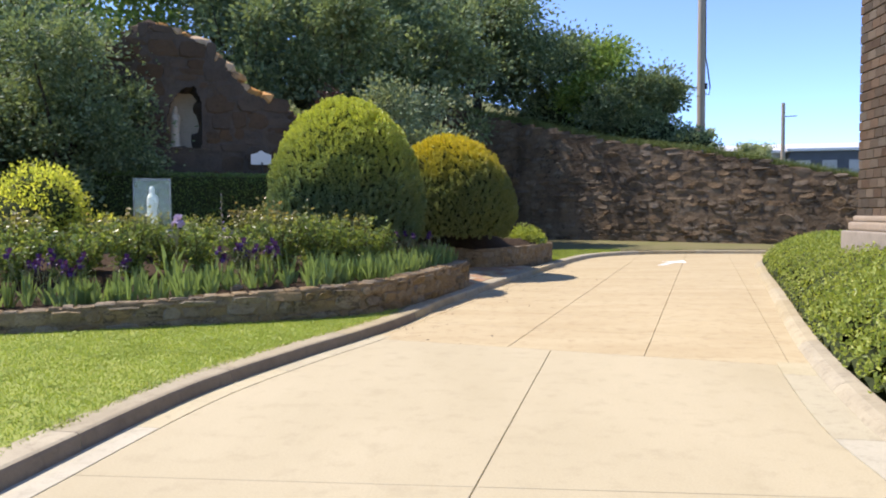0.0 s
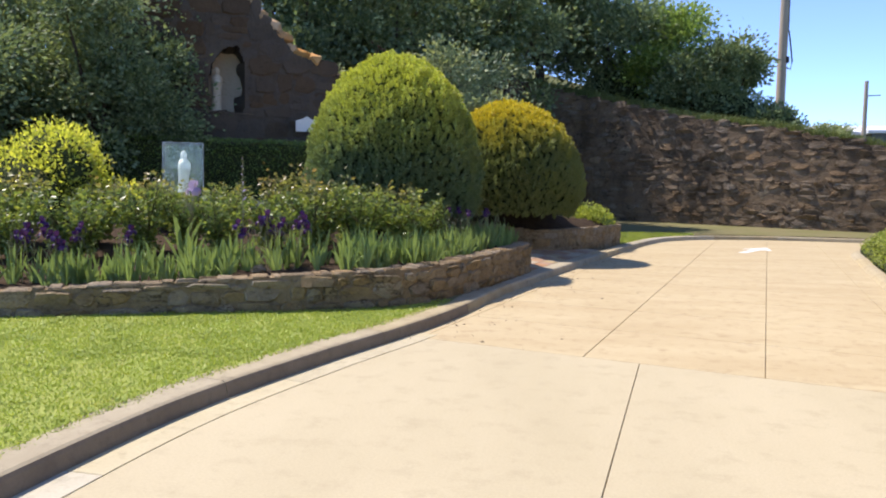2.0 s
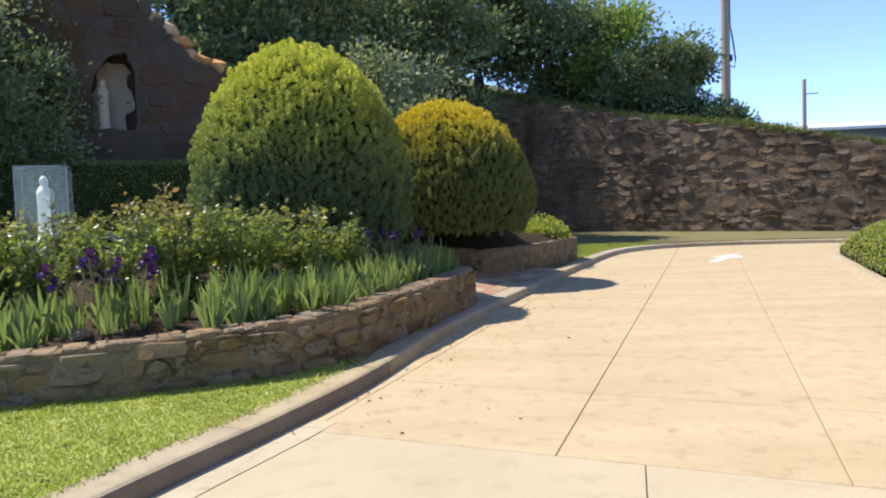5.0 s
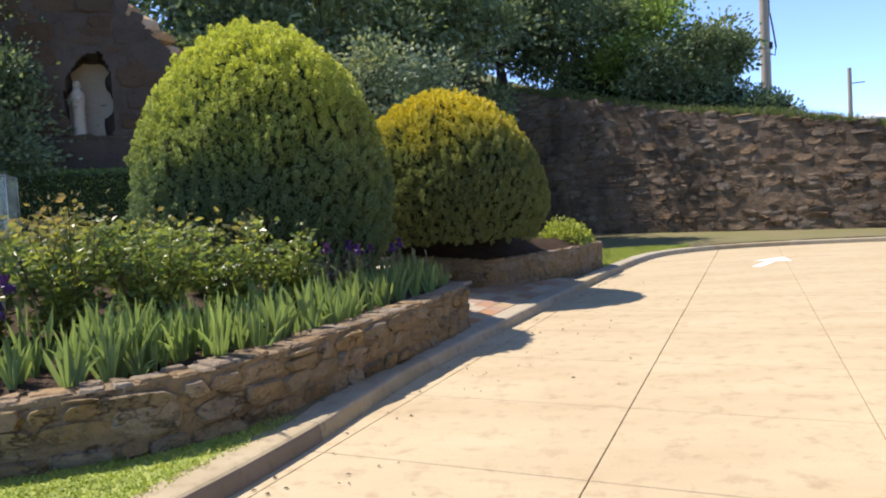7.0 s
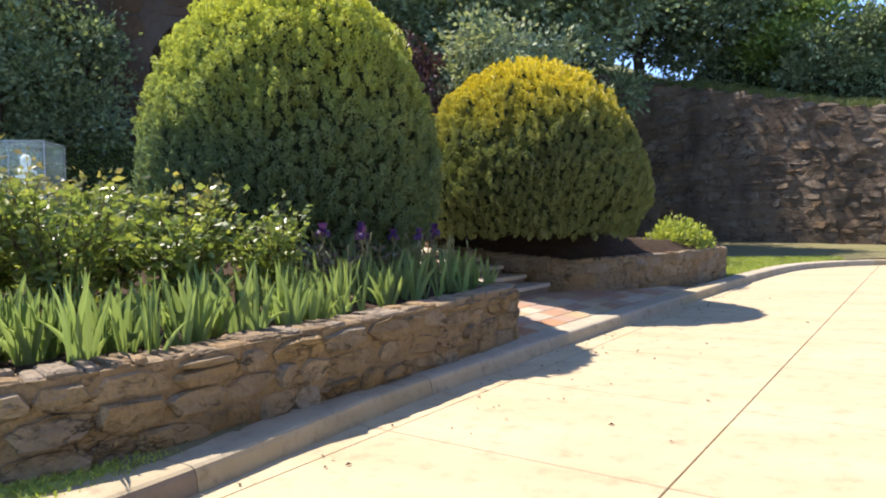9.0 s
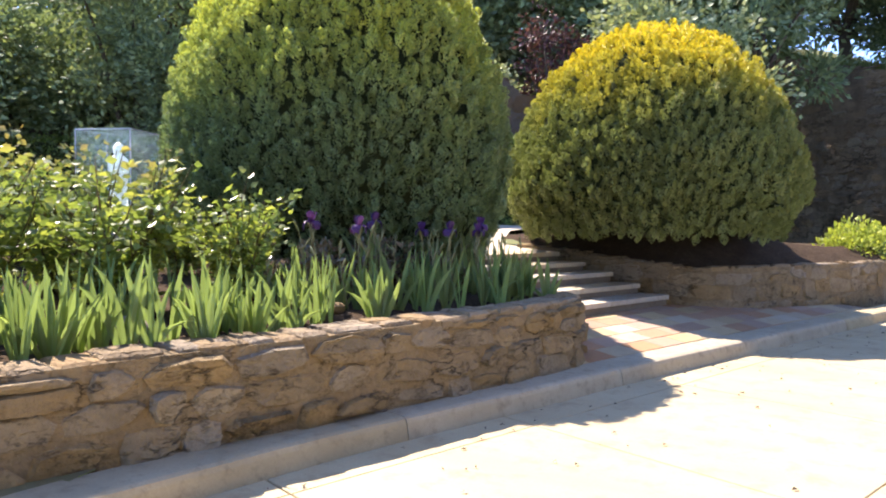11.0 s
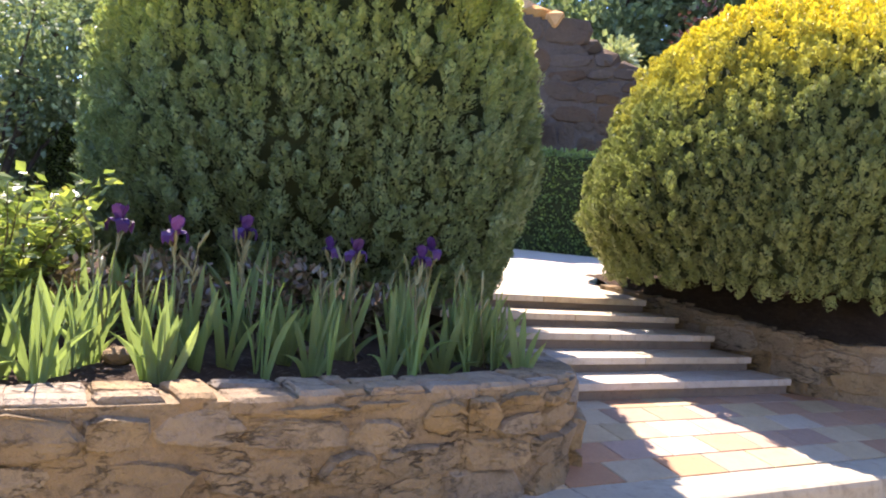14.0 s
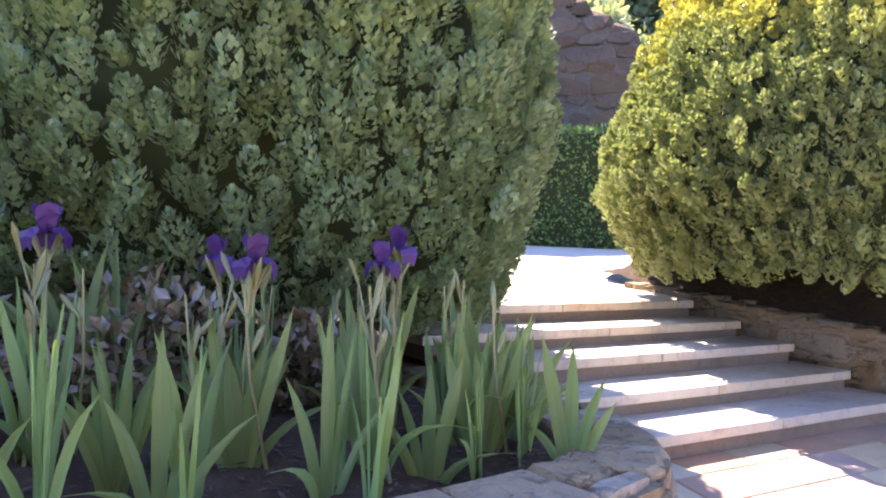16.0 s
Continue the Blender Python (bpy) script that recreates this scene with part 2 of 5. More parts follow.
IRIS_LEAF = foliage("iris_leaf", (0.165, 0.24, 0.108), (0.235, 0.325, 0.138), (0.32, 0.41, 0.168), 0.60, 0.42)
IRIS_STEM = foliage("iris_stem", (0.15, 0.18, 0.08), (0.22, 0.22, 0.11), (0.34, 0.26, 0.15), 0.2, 0.5)
IRIS_PETAL = foliage("purple_iris_petal", (0.045, 0.014, 0.085), (0.065, 0.022, 0.125), (0.105, 0.045, 0.19), 0.3, 0.5)
IRIS_PALE = foliage("lilac_iris_petal", (0.42, 0.32, 0.58), (0.5, 0.4, 0.66), (0.6, 0.5, 0.72), 0.4, 0.5)
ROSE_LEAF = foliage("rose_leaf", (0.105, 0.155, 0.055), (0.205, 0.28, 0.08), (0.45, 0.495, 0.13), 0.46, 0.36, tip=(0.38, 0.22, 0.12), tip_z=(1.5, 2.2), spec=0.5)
ROSE_STEM = foliage("rose_cane", (0.08, 0.07, 0.03), (0.1, 0.09, 0.04), (0.14, 0.08, 0.045), 0.05, 0.6)
YELLOW_LEAF = foliage("golden_shrub_leaf", (0.38, 0.44, 0.085), (0.64, 0.67, 0.125), (0.82, 0.80, 0.19), 0.56, 0.45)
HEDGE_LEAF = foliage("dark_hedge_leaf", (0.1, 0.163, 0.045), (0.162, 0.253, 0.0675), (0.264, 0.37, 0.101), 0.28, 0.45)
GROUNDCOVER = foliage("bright_shrub_leaf", (0.20, 0.27, 0.06), (0.36, 0.43, 0.085), (0.56, 0.60, 0.15), 0.45, 0.42)
TREE_DARK = foliage("dark_tree_leaf", (0.115, 0.16, 0.09), (0.19, 0.255, 0.135), (0.39, 0.46, 0.25), 0.36, 0.6, spec=0.25)
HEUCHERA = foliage("bronze_low_leaf", (0.12, 0.102, 0.066), (0.204, 0.156, 0.102), (0.312, 0.264, 0.18), 0.25, 0.22, spec=0.7)
TREE_MID = foliage("green_tree_leaf", (0.15, 0.235, 0.07), (0.25, 0.365, 0.105), (0.40, 0.51, 0.155), 0.45, 0.45)
TREE_GREY = foliage("grey_green_shrub_leaf", (0.227, 0.278, 0.148), (0.348, 0.401, 0.217), (0.54, 0.557, 0.33), 0.3, 0.55)
TREE_PLUM = foliage("plum_leaf", (0.06, 0.03, 0.034), (0.10, 0.045, 0.05), (0.18, 0.08, 0.08), 0.3, 0.45)
GRASS = foliage("lawn_grass_blades", (0.24, 0.335, 0.062), (0.37, 0.455, 0.092), (0.52, 0.54, 0.145), 0.38, 0.5)
CLOVER = foliage("clover_leaf", (0.19, 0.27, 0.05), (0.29, 0.37, 0.08), (0.45, 0.50, 0.12), 0.35, 0.6, spec=0.2)
ROUGH_GRASS = foliage("rough_bank_grass", (0.084, 0.119, 0.035), (0.14, 0.182, 0.056), (0.238, 0.252, 0.098), 0.3, 0.6)

GLASS, gnt, gp = node_mat("case_glass")
gp.inputs["Base Color"].default_value = (0.86, 0.97, 0.95, 1)
gp.inputs["Roughness"].default_value = 0.03
gp.inputs["Transmission Weight"].default_value = 1.0
gp.inputs["IOR"].default_value = 1.2
# pale haze on the panes, put in as a small diffuse share
ghaze = gnt.nodes.new("ShaderNodeBsdfDiffuse")
ghaze.inputs[0].default_value = (0.62, 0.72, 0.70, 1)
gmix = gnt.nodes.new("ShaderNodeMixShader")
gmix.inputs[0].default_value = 0.06
gnt.links.new(gp.outputs[0], gmix.inputs[1])
gnt.links.new(ghaze.outputs[0], gmix.inputs[2])
gnt.links.new(gmix.outputs[0], gnt.nodes["Material Output"].inputs[0])

# ---- mesh helpers ----
def mesh_data(name, verts, faces, mat, smooth=False):
    me = bpy.data.meshes.new(name)
    me.from_pydata([tuple(map(float, v)) for v in verts], [], [tuple(map(int, f)) for f in faces])
    if mat:
        me.materials.append(mat)
    if smooth:
        me.polygons.foreach_set("use_smooth", [True] * len(me.polygons))
    me.update()
    return me


def add_mesh(name, verts, faces, mat, parent=None, label="", smooth=False):
    ob = new(name, mesh_data(name, verts, faces, mat, smooth))
    if parent:
        ob.parent = parent
    if label:
        tagged(ob, label)
    return ob


def part(name, bm, mat, parent, label="", smooth=False):
    me = bpy.data.meshes.new(name)
    bm.to_mesh(me)
    bm.free()
    me.materials.append(mat)
    if smooth:
        me.polygons.foreach_set("use_smooth", [True] * len(me.polygons))
    ob = new(name, me)
    if parent:
        ob.parent = parent
    if label:
        tagged(ob, label)
    return ob


def thing(name, label, category, group="", at=(0, 0, 0), kind=""):
    ob = new(name)
    ob.empty_display_size = 0.2
    ob.location = at
    return tagged(ob, label, category, group, kind)


def box(bm, c, size, bevel=0.0, rz=0.0):
    r = bmesh.ops.create_cube(bm, size=1.0, matrix=Matrix.Translation(c) @ Matrix.Rotation(rz, 4, 'Z') @ Matrix.Diagonal((*size, 1)))
    if bevel:
        es = list({e for v in r["verts"] for e in v.link_edges})
        bmesh.ops.bevel(bm, geom=es, offset=bevel, segments=2, affect='EDGES', profile=0.6)


def tube(path, radii, sides=8):
    """Verts and faces of a round tube along a path."""
    vs, fs = [], []
    n = len(path)
    path = [Vector(p) for p in path]
    for i, p in enumerate(path):
        d = (path[min(i + 1, n - 1)] - path[max(i - 1, 0)]).normalized()
        a = d.cross(Vector((0, 0, 1)) if abs(d.z) < 0.9 else Vector((1, 0, 0))).normalized()
        b = d.cross(a)
        r = radii[i] if isinstance(radii, (list, tuple)) else radii
        for k in range(sides):
            w = 2 * math.pi * k / sides
            vs.append(p + a * (math.cos(w) * r) + b * (math.sin(w) * r))
    for i in range(n - 1):
        for k in range(sides):
            k2 = (k + 1) % sides
            fs.append((i * sides + k, i * sides + k2, (i + 1) * sides + k2, (i + 1) * sides + k))
    fs.append(tuple(reversed(range(sides))))
    fs.append(tuple(range((n - 1) * sides, n * sides)))
    return vs, fs


class Heap:
    """Gathers verts and faces of many pieces for one mesh."""
    def __init__(self):
        self.v, self.f = [], []

    def add(self, vs, fs):
        o = len(self.v)
        self.v.extend(vs)
        self.f.extend([tuple(i + o for i in f) for f in fs])


def clip_poly(poly, quad):
    """The part of a plan polygon inside a convex polygon that runs anticlockwise."""
    out = list(poly)
    for i in range(len(quad)):
        a, b = quad[i], quad[(i + 1) % len(quad)]
        src, out = out, []
        if not src:
            return []
        side = lambda p: (b[0] - a[0]) * (p[1] - a[1]) - (b[1] - a[1]) * (p[0] - a[0])
        for j in range(len(src)):
            p, q = src[j], src[(j + 1) % len(src)]
            sp, sq = side(p), side(q)
            if sp >= 0:
                out.append(p)
            if (sp > 0 and sq < 0) or (sp < 0 and sq > 0):
                t = sp / (sp - sq)
                out.append((p[0] + (q[0] - p[0]) * t, p[1] + (q[1] - p[1]) * t))
    return out


def inside(poly, x, y):
    c = False
    for i in range(len(poly)):
        (x1, y1), (x2, y2) = poly[i], poly[i - 1]
        if (y1 > y) != (y2 > y) and x < (x2 - x1) * (y - y1) / (y2 - y1) + x1:
            c = not c
    return c


def sheet(name, poly, zf, res, mat, parent=None):
    """A ground sheet over a plan polygon, with its height given by zf(x, y)."""
    xs = [p[0] for p in poly]
    ys = [p[1] for p in poly]
    vid, vs, fs = {}, [], []

    def vert(x, y):
        k = (round(x, 4), round(y, 4))
        if k not in vid:
            vid[k] = len(vs)
            vs.append((x, y, zf(x, y)))
        return vid[k]
    i0, i1, j0, j1 = math.floor(min(xs) / res), math.ceil(max(xs) / res), math.floor(min(ys) / res), math.ceil(max(ys) / res)
    grid = {(i, j): inside(poly, i * res, j * res) for i in range(i0, i1 + 1) for j in range(j0, j1 + 1)}
    for i in range(i0, i1):
        for j in range(j0, j1):
            c = [(i, j), (i + 1, j), (i + 1, j + 1), (i, j + 1)]
            q = [(a * res, b * res) for a, b in c]
            k = sum(grid[a] for a in c)
            if k == 4:
                fs.append([vert(*p) for p in q])
            elif k or any(q[0][0] <= p[0] <= q[2][0] and q[0][1] <= p[1] <= q[2][1] for p in poly):
                r = clip_poly(poly, q)
                ids = []
                for p in r:
                    v = vert(*p)
                    if v not in ids:
                        ids.append(v)
                if len(ids) > 2:
                    fs.append(ids)
    return add_mesh(name, vs, fs, mat, parent, smooth=True)


def resample(pts, step):
    """Points every step metres along a smoothed polyline, with the way along it."""
    p = [Vector(q) for q in pts]
    dense = []
    for i in range(len(p) - 1):
        a, b, c, d = p[max(i - 1, 0)], p[i], p[i + 1], p[min(i + 2, len(p) - 1)]
        for k in range(24):
            t = k / 24
            dense.append(0.5 * ((2 * b) + (c - a) * t + (2 * a - 5 * b + 4 * c - d) * t * t + (3 * b - a - 3 * c + d) * t ** 3))
    dense.append(p[-1])
    out, acc = [dense[0]], 0.0
    for i in range(1, len(dense)):
        seg = (dense[i] - dense[i - 1]).length
        while acc + seg >= step:
            f = (step - acc) / seg
            q = dense[i - 1].lerp(dense[i], f)
            out.append(q)
            dense[i - 1] = q
            seg = (dense[i] - q).length
            acc = 0.0
        acc += seg
    return out


class Line:
    """A smooth plan line measured by its length; right side positive."""
    def __init__(self, pts, step=0.05):
        self.step = step
        self.p = resample([(x, y, 0) for x, y in pts], step)
        self.length = step * (len(self.p) - 1)

    def at(self, s, off=0.0, z=0.0):
        s = min(max(s, 0.0), self.length - 1e-4)
        i = min(int(s / self.step), len(self.p) - 2)
        f = s / self.step - i
        a, b = self.p[i], self.p[i + 1]
        lo, hi = self.p[max(i - 2, 0)], self.p[min(i + 3, len(self.p) - 1)]
        d = (hi - lo).normalized()
        q = a.lerp(b, f)
        return Vector((q.x + d.y * off, q.y - d.x * off, z))


def offset_pts(line, off, n):
    return [tuple(line.at(line.length * i / (n - 1), off)[:2]) for i in range(n)]

# ---- plan ----
KERB_L = Line([(-2.75, -6), (-2.72, 0), (-2.66, 3), (-2.6, 4.6), (-2.4, 7), (-1.9, 9), (-1.42, 10.5), (-1.0, 12.1), (-0.60, 14.4), (-0.2, 16), (0.13, 17.4), (0.95, 20.5),
               (1.9, 24), (2.75, 27), (3.7, 29.7), (4.7, 31.2), (6, 32.2), (8, 32.7), (11, 32.5), (16, 31.2), (26, 28)])
KERB_R = Line([(2.9, -6), (2.95, 0), (3.3, 3), (3.4, 5.2), (3.5, 6.4), (3.95, 8.65), (4.6, 11.3), (5.95, 16.2), (7.65, 22.5), (9.2, 27.2), (11.5, 28.0), (15, 26.6), (26, 22.5)])
KW, KH = 0.33, 0.14


# the great sheet of ground, out to the horizon
tagged(add_mesh("ground", [(-900, -600, -0.12), (900, -600, -0.12), (900, 1500, -0.12), (-900, 1500, -0.12)], [(0, 1, 2, 3)], EARTH), "dry grassy ground around the garden", "ground", kind="structure")

# ---- driveway of concrete slabs ----
D = Vector((0.238, 0.971))
left_pts = offset_pts(KERB_L, 0.0, 160)
right_pts = offset_pts(KERB_R, 0.0, 160)
road_poly = left_pts + list(reversed(right_pts))
road = tagged(new("road", None), "pale concrete driveway cast in slabs, sandy further on", "driveway", kind="structure")
bed = sheet("slab_bed", road_poly, lambda x, y: -0.014, 0.8, JOINT, road)


def slab(poly, z, mat, parent, name="slab", t=0.05):
    """One flat paving piece with a small chamfer, from a plan polygon running anticlockwise; z may be a function."""
    if len(poly) < 3:
        return None
    area = 0.5 * sum(poly[i - 1][0] * poly[i][1] - poly[i][0] * poly[i - 1][1] for i in range(len(poly)))
    if abs(area) < 0.01:
        return None
    if area < 0:
        poly = poly[::-1]
    zf = z if callable(z) else (lambda x, y: z)
    cx, cy = sum(p[0] for p in poly) / len(poly), sum(p[1] for p in poly) / len(poly)
    n = len(poly)
    r = max(0.15, max(math.hypot(p[0] - cx, p[1] - cy) for p in poly))
    top = [(cx + (x - cx) * (1 - 0.006 / r), cy + (y - cy) * (1 - 0.006 / r)) for x, y in poly]
    vs = [(x, y, zf(x, y) - t) for x, y in poly] + [(x, y, zf(x, y) - 0.005) for x, y in poly] + [(x, y, zf(x, y)) for x, y in top]
    fs = [(i, (i + 1) % n, n + (i + 1) % n, n + i) for i in range(n)] + [(n + i, n + (i + 1) % n, 2 * n + (i + 1) % n, 2 * n + i) for i in range(n)] + [tuple(range(2 * n, 3 * n))]
    return add_mesh(name, vs, fs, mat, parent)


def cross2(p, d, q, e):
    """Where the line p + t d meets the line q + u e."""
    det = d[0] * -e[1] + e[0] * d[1]
    t = ((q[0] - p[0]) * -e[1] + e[0] * (q[1] - p[1])) / det
    return (p[0] + d[0] * t, p[1] + d[1] * t)


E_DIR = (0.95, -0.313)
cols = [(-3.72, 0), (-1.80, 0), (-0.06, 0), (1.55, 0), (3.4, 0)]
N = (0.971, -0.238)
row_y = [9.95, 11.62, 13.27, 15.05, 16.86, 18.7, 20.55, 22.4, 24.3, 26.2, 28.1, 30.0, 32.0, 34.2]
lines = [-16] + [c[0] for c in cols] + [7.5, 14, 24]
for a in range(len(lines) - 1):
    for b in range(len(row_y) - 1):
        q = []
        for ra, rb in ((a, b), (a + 1, b), (a + 1, b + 1), (a, b + 1)):
            g = 0.003
            off = lines[ra] + (g if ra == a else -g)
            yy = row_y[rb] + (0.006 if rb == b else -0.006)
            q.append(cross2((N[0] * off, N[1] * off), D, (0.53 + (yy - 9.95) * 0.245, yy), E_DIR))
        slab(clip_poly(road_poly, q), 0.0, CONCRETE_SAND, road)
gut_l = [tuple(KERB_L.at(s, 0.27)[:2]) for s in np.linspace(0, 18.2, 60)]
gut_r = [tuple(KERB_R.at(s, -0.36)[:2]) for s in np.linspace(0, 15.2, 60)]
old_poly = gut_l + list(reversed(gut_r))
CDIR, CP = (0.148, 0.989), (0.38, 4.7)
main_p = (0.53, 9.95)
for side in (-1, 1):
    ys = [-6.0, -2.6, 1.1, 4.8]
    for b in range(4):
        g = 0.003
        e_lo, e_hi = (1.0, -0.015), ((1.0, -0.015) if b < 3 else E_DIR)
        p_lo = (0, ys[b] + g)
        p_hi = (0, ys[b + 1] - g) if b < 3 else (main_p[0], main_p[1] - g)
        far = (-14.0, 0) if side < 0 else (14.0, 0)
        cp = (CP[0] + side * g, CP[1])
        q = [cross2(cp, CDIR, p_lo, e_lo), cross2(far, (0, 1), p_lo, e_lo), cross2(far, (0, 1), p_hi, e_hi), cross2(cp, CDIR, p_hi, e_hi)]
        if side < 0:
            q = q[::-1]
        slab(clip_poly(old_poly, q), 0.0, CONCRETE_OLD, road)

# ---- gutters and kerbs ----
def gutter(line, o0, o1, s0, s1, name, label):
    g = tagged(new(name), label, "gutter", kind="structure")
    s = s0
    while s < s1:
        e = min(s + 2.4, s1)
        k = 6
        pa = [tuple(line.at(s + 0.004 + (e - s - 0.008) * i / k, o0)[:2]) for i in range(k + 1)]
        pb = [tuple(line.at(s + 0.004 + (e - s - 0.008) * i / k, o1)[:2]) for i in range(k + 1)]
        slab(pa + pb[::-1], 0.004, GUTTER, g, "gutter_block")
        s = e
    return g


gutter(KERB_L, 0.005, 0.263, 0.0, 17.0, "gutter", "pale concrete gutter beside the kerb")
gutter(KERB_R, -0.005, -0.353, 0.0, 15.1, "gutter", "pale concrete gutter beside the shrub bed")


def kerb(line, side, s0, s1, prof, mat, name, label, length=2.4, darkened=0.0):
    k = tagged(new(name), label, "kerb", kind="structure")
    s = s0
    rng = random.Random(4)
    while s < s1:
        e = min(s + length * rng.uniform(0.92, 1.06), s1)
        n = max(2, int((e - s) / 0.3))
        vs, fs = [], []
        m = len(prof)
        for i in range(n + 1):
            ss = s + 0.004 + (e - s - 0.008) * i / n
            for o, z in prof:
                vs.append(line.at(ss, side * o, z + 0.004 * noise.noise((ss * 1.3, o * 3, 2))))
        for i in range(n):
            for j in range(m - 1):
                f = (i * m + j, i * m + j + 1, (i + 1) * m + j + 1, (i + 1) * m + j)
                fs.append(f if side > 0 else f[::-1])
        fs.append(tuple(range(m)))
        fs.append(tuple(range(n * m, n * m + m))[::-1])
        ob = add_mesh("kerb_stone", vs, fs, mat, k, smooth=False)
        # road-facing faces of the nearer stones get the colour with painted shade
        if darkened and s < darkened:
            ob.data.materials.append(KERB_SHADED)
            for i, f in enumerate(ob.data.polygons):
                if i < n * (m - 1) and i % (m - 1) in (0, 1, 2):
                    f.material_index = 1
        s = e
    return k


PROF = [(0.0, -0.08), (0.0, 0.0), (-0.018, 0.10), (-0.03, 0.125), (-0.055, 0.137), (-0.09, KH), (-KW, KH), (-KW, -0.08)]
kerb(KERB_L, 1, 0, KERB_L.length, PROF, KERB, "kerb", "weathered concrete kerb between driveway and garden", darkened=17.0)
kerb(KERB_R, -1, 0, KERB_R.length, [(0, -0.08), (0, 0), (-0.05, 0.06), (-0.12, 0.09), (-0.25, 0.10), (-0.25, -0.08)], KERB, "kerb", "low concrete kerb along the shrub bed")

# painted arrow far along the drive
bm = bmesh.new()
for pts in ([(5.42, 25.65), (5.62, 25.55), (6.36, 27.0), (6.14, 27.1)], [(5.85, 27.27), (6.66, 26.85), (6.85, 28.2)]):
    bm.faces.new([bm.verts.new((x, y, 0.005)) for x, y in pts])
tagged(part("road_marking", bm, PAINT_WHITE, None), "worn white arrow painted on the driveway", "road marking", kind="structure")

# ---- lawn ----
BED1 = Line([(-15, 5.2), (-12, 6.8), (-9, 8.2), (-6.1, 9.55), (-4.2, 10.5), (-2.6, 11.3), (-1.75, 11.9), (-1.32, 12.7), (-1.1, 13.5), (-0.78, 14.6), (-0.5, 15.8), (-0.30, 16.85),
             (-0.36, 17.3), (-0.72, 17.72), (-1.3, 17.98), (-2.0, 18.15), (-2.9, 18.3)])
BED2 = Line([(-2.9, 20.95), (-2.2, 20.85), (-1.4, 20.74), (-0.75, 20.68), (-0.3, 20.85), (0.25, 21.5), (0.75, 22.55), (1.35, 24.0), (1.85, 25.3), (2.05, 26.0), (1.85, 26.6), (1.0, 27.0), (-1.0, 27.4), (-3, 27.8)])


def bed1_top(s):
    p = BED1.at(s)
    return float(np.interp(p.x, [-9, -6.1, -4.2, -2.0, -1.2, -0.3], [0.42, 0.47, 0.55, 0.64, 0.66, 0.69]))


def bed2_top(s):
    p = BED2.at(s)
    return float(np.interp(s, [0, 1.6, 2.6, 20], [1.02, 0.86, 0.76, 0.74]))


lawn_poly = offset_pts(KERB_L, -0.19, 160)
lawn_poly = [p for p in lawn_poly if p[1] < 13.2]
lawn_poly = lawn_poly + [(-1.15, 13.3), (-1.5, 12.6), (-2.8, 11.5), (-4.3, 10.7), (-6.2, 9.8), (-9, 8.5), (-12, 7.1), (-15, 5.5), (-24, 1), (-24, -6)]


edge = [p for p in KERB_L.p if p.y < 15]
EDGE_Y, EDGE_X = [p.y for p in edge], [p.x for p in edge]


def lawn_z(x, y):
    dip = 0.03 * max(0.0, 1 - (float(np.interp(y, EDGE_Y, EDGE_X)) - 0.2 - x) / 0.12)
    return 0.147 + 0.012 * noise.noise((x * 0.8, y * 0.8, 0)) + 0.012 * max(0.0, -x - 3) - min(dip, 0.03)


tagged(sheet("lawn", lawn_poly, lawn_z, 0.4, LAWN), "bright mown lawn between kerb and raised bed", "lawn", kind="structure")


tip_poly = [p for p in lawn_poly[:160] if p[1] > 12.1 and p[0] > -1.4] + [(-1.15, 13.3), (-1.5, 12.6)]
tagged(sheet("bare_edge", tip_poly, lambda x, y: lawn_z(x, y) + 0.006, 0.2, VERGE), "bare worn earth where the lawn runs out", "bare earth", kind="structure")


def blades(name, spots, height, width, mat, seed, lean=0.5, parent=None):
    """Grass: one mesh of single tapered blades at the given spots."""
    rs = np.random.RandomState(seed)
    p = np.array(spots)
    n = len(p)
    a = rs.uniform(0, 2 * np.pi, n)
    h = height * rs.uniform(0.5, 1.3, n)
    w = width * rs.uniform(0.7, 1.3, n)
    side = np.stack([np.cos(a), np.sin(a), np.zeros(n)], 1) * w[:, None]
    la = rs.uniform(0, 2 * np.pi, n)
    tip = np.stack([np.cos(la) * h * lean * rs.rand(n), np.sin(la) * h * lean * rs.rand(n), h], 1)
    v = np.empty((n, 3, 3))
    v[:, 0], v[:, 1], v[:, 2] = p - side, p + side, p + tip
    return add_mesh(name, v.reshape(-1, 3), np.arange(n * 3).reshape(-1, 3), mat, parent)


rng = np.random.RandomState(7)
spots = []
while len(spots) < 70000:
    x, y = rng.uniform(-9, 0, 2000), rng.uniform(1.0, 16.5, 2000)
    for a, b in zip(x, y):
        near = math.hypot(a + 1.5, b - 9)
        if rng.rand() < max(0.12, 1.1 - near / 7) and noise.noise((a * 0.9, b * 0.9, 5)) > -0.62 and b < 12.55 + 0.2 * rng.rand() and inside(lawn_poly, a, b):
            spots.append((a, b, lawn_z(a, b)))
blades_ob = blades("lawn_grass", spots, 0.024, 0.007, GRASS, 3, 1.6)
tagged(blades_ob, "short bright green blades of the mown lawn", "grass", kind="stuff")

rng = np.random.RandomState(19)
spots, lean = [], []
while len(spots) < 16000:
    a, b = rng.uniform(-9, -1.5), rng.uniform(3.0, 12.4)
    if noise.noise((a * 1.7, b * 1.7, 8)) + 0.6 * noise.noise((a * 5, b * 5, 3)) > 0.22 and inside(lawn_poly, a, b):
        spots.append((a, b, lawn_z(a, b) + rng.uniform(0.0, 0.02)))
        w = rng.uniform(0, 6.283)
        lean.append((math.cos(w), math.sin(w), rng.uniform(0.1, 0.7)))
c, d = np.array(spots), np.array(lean)
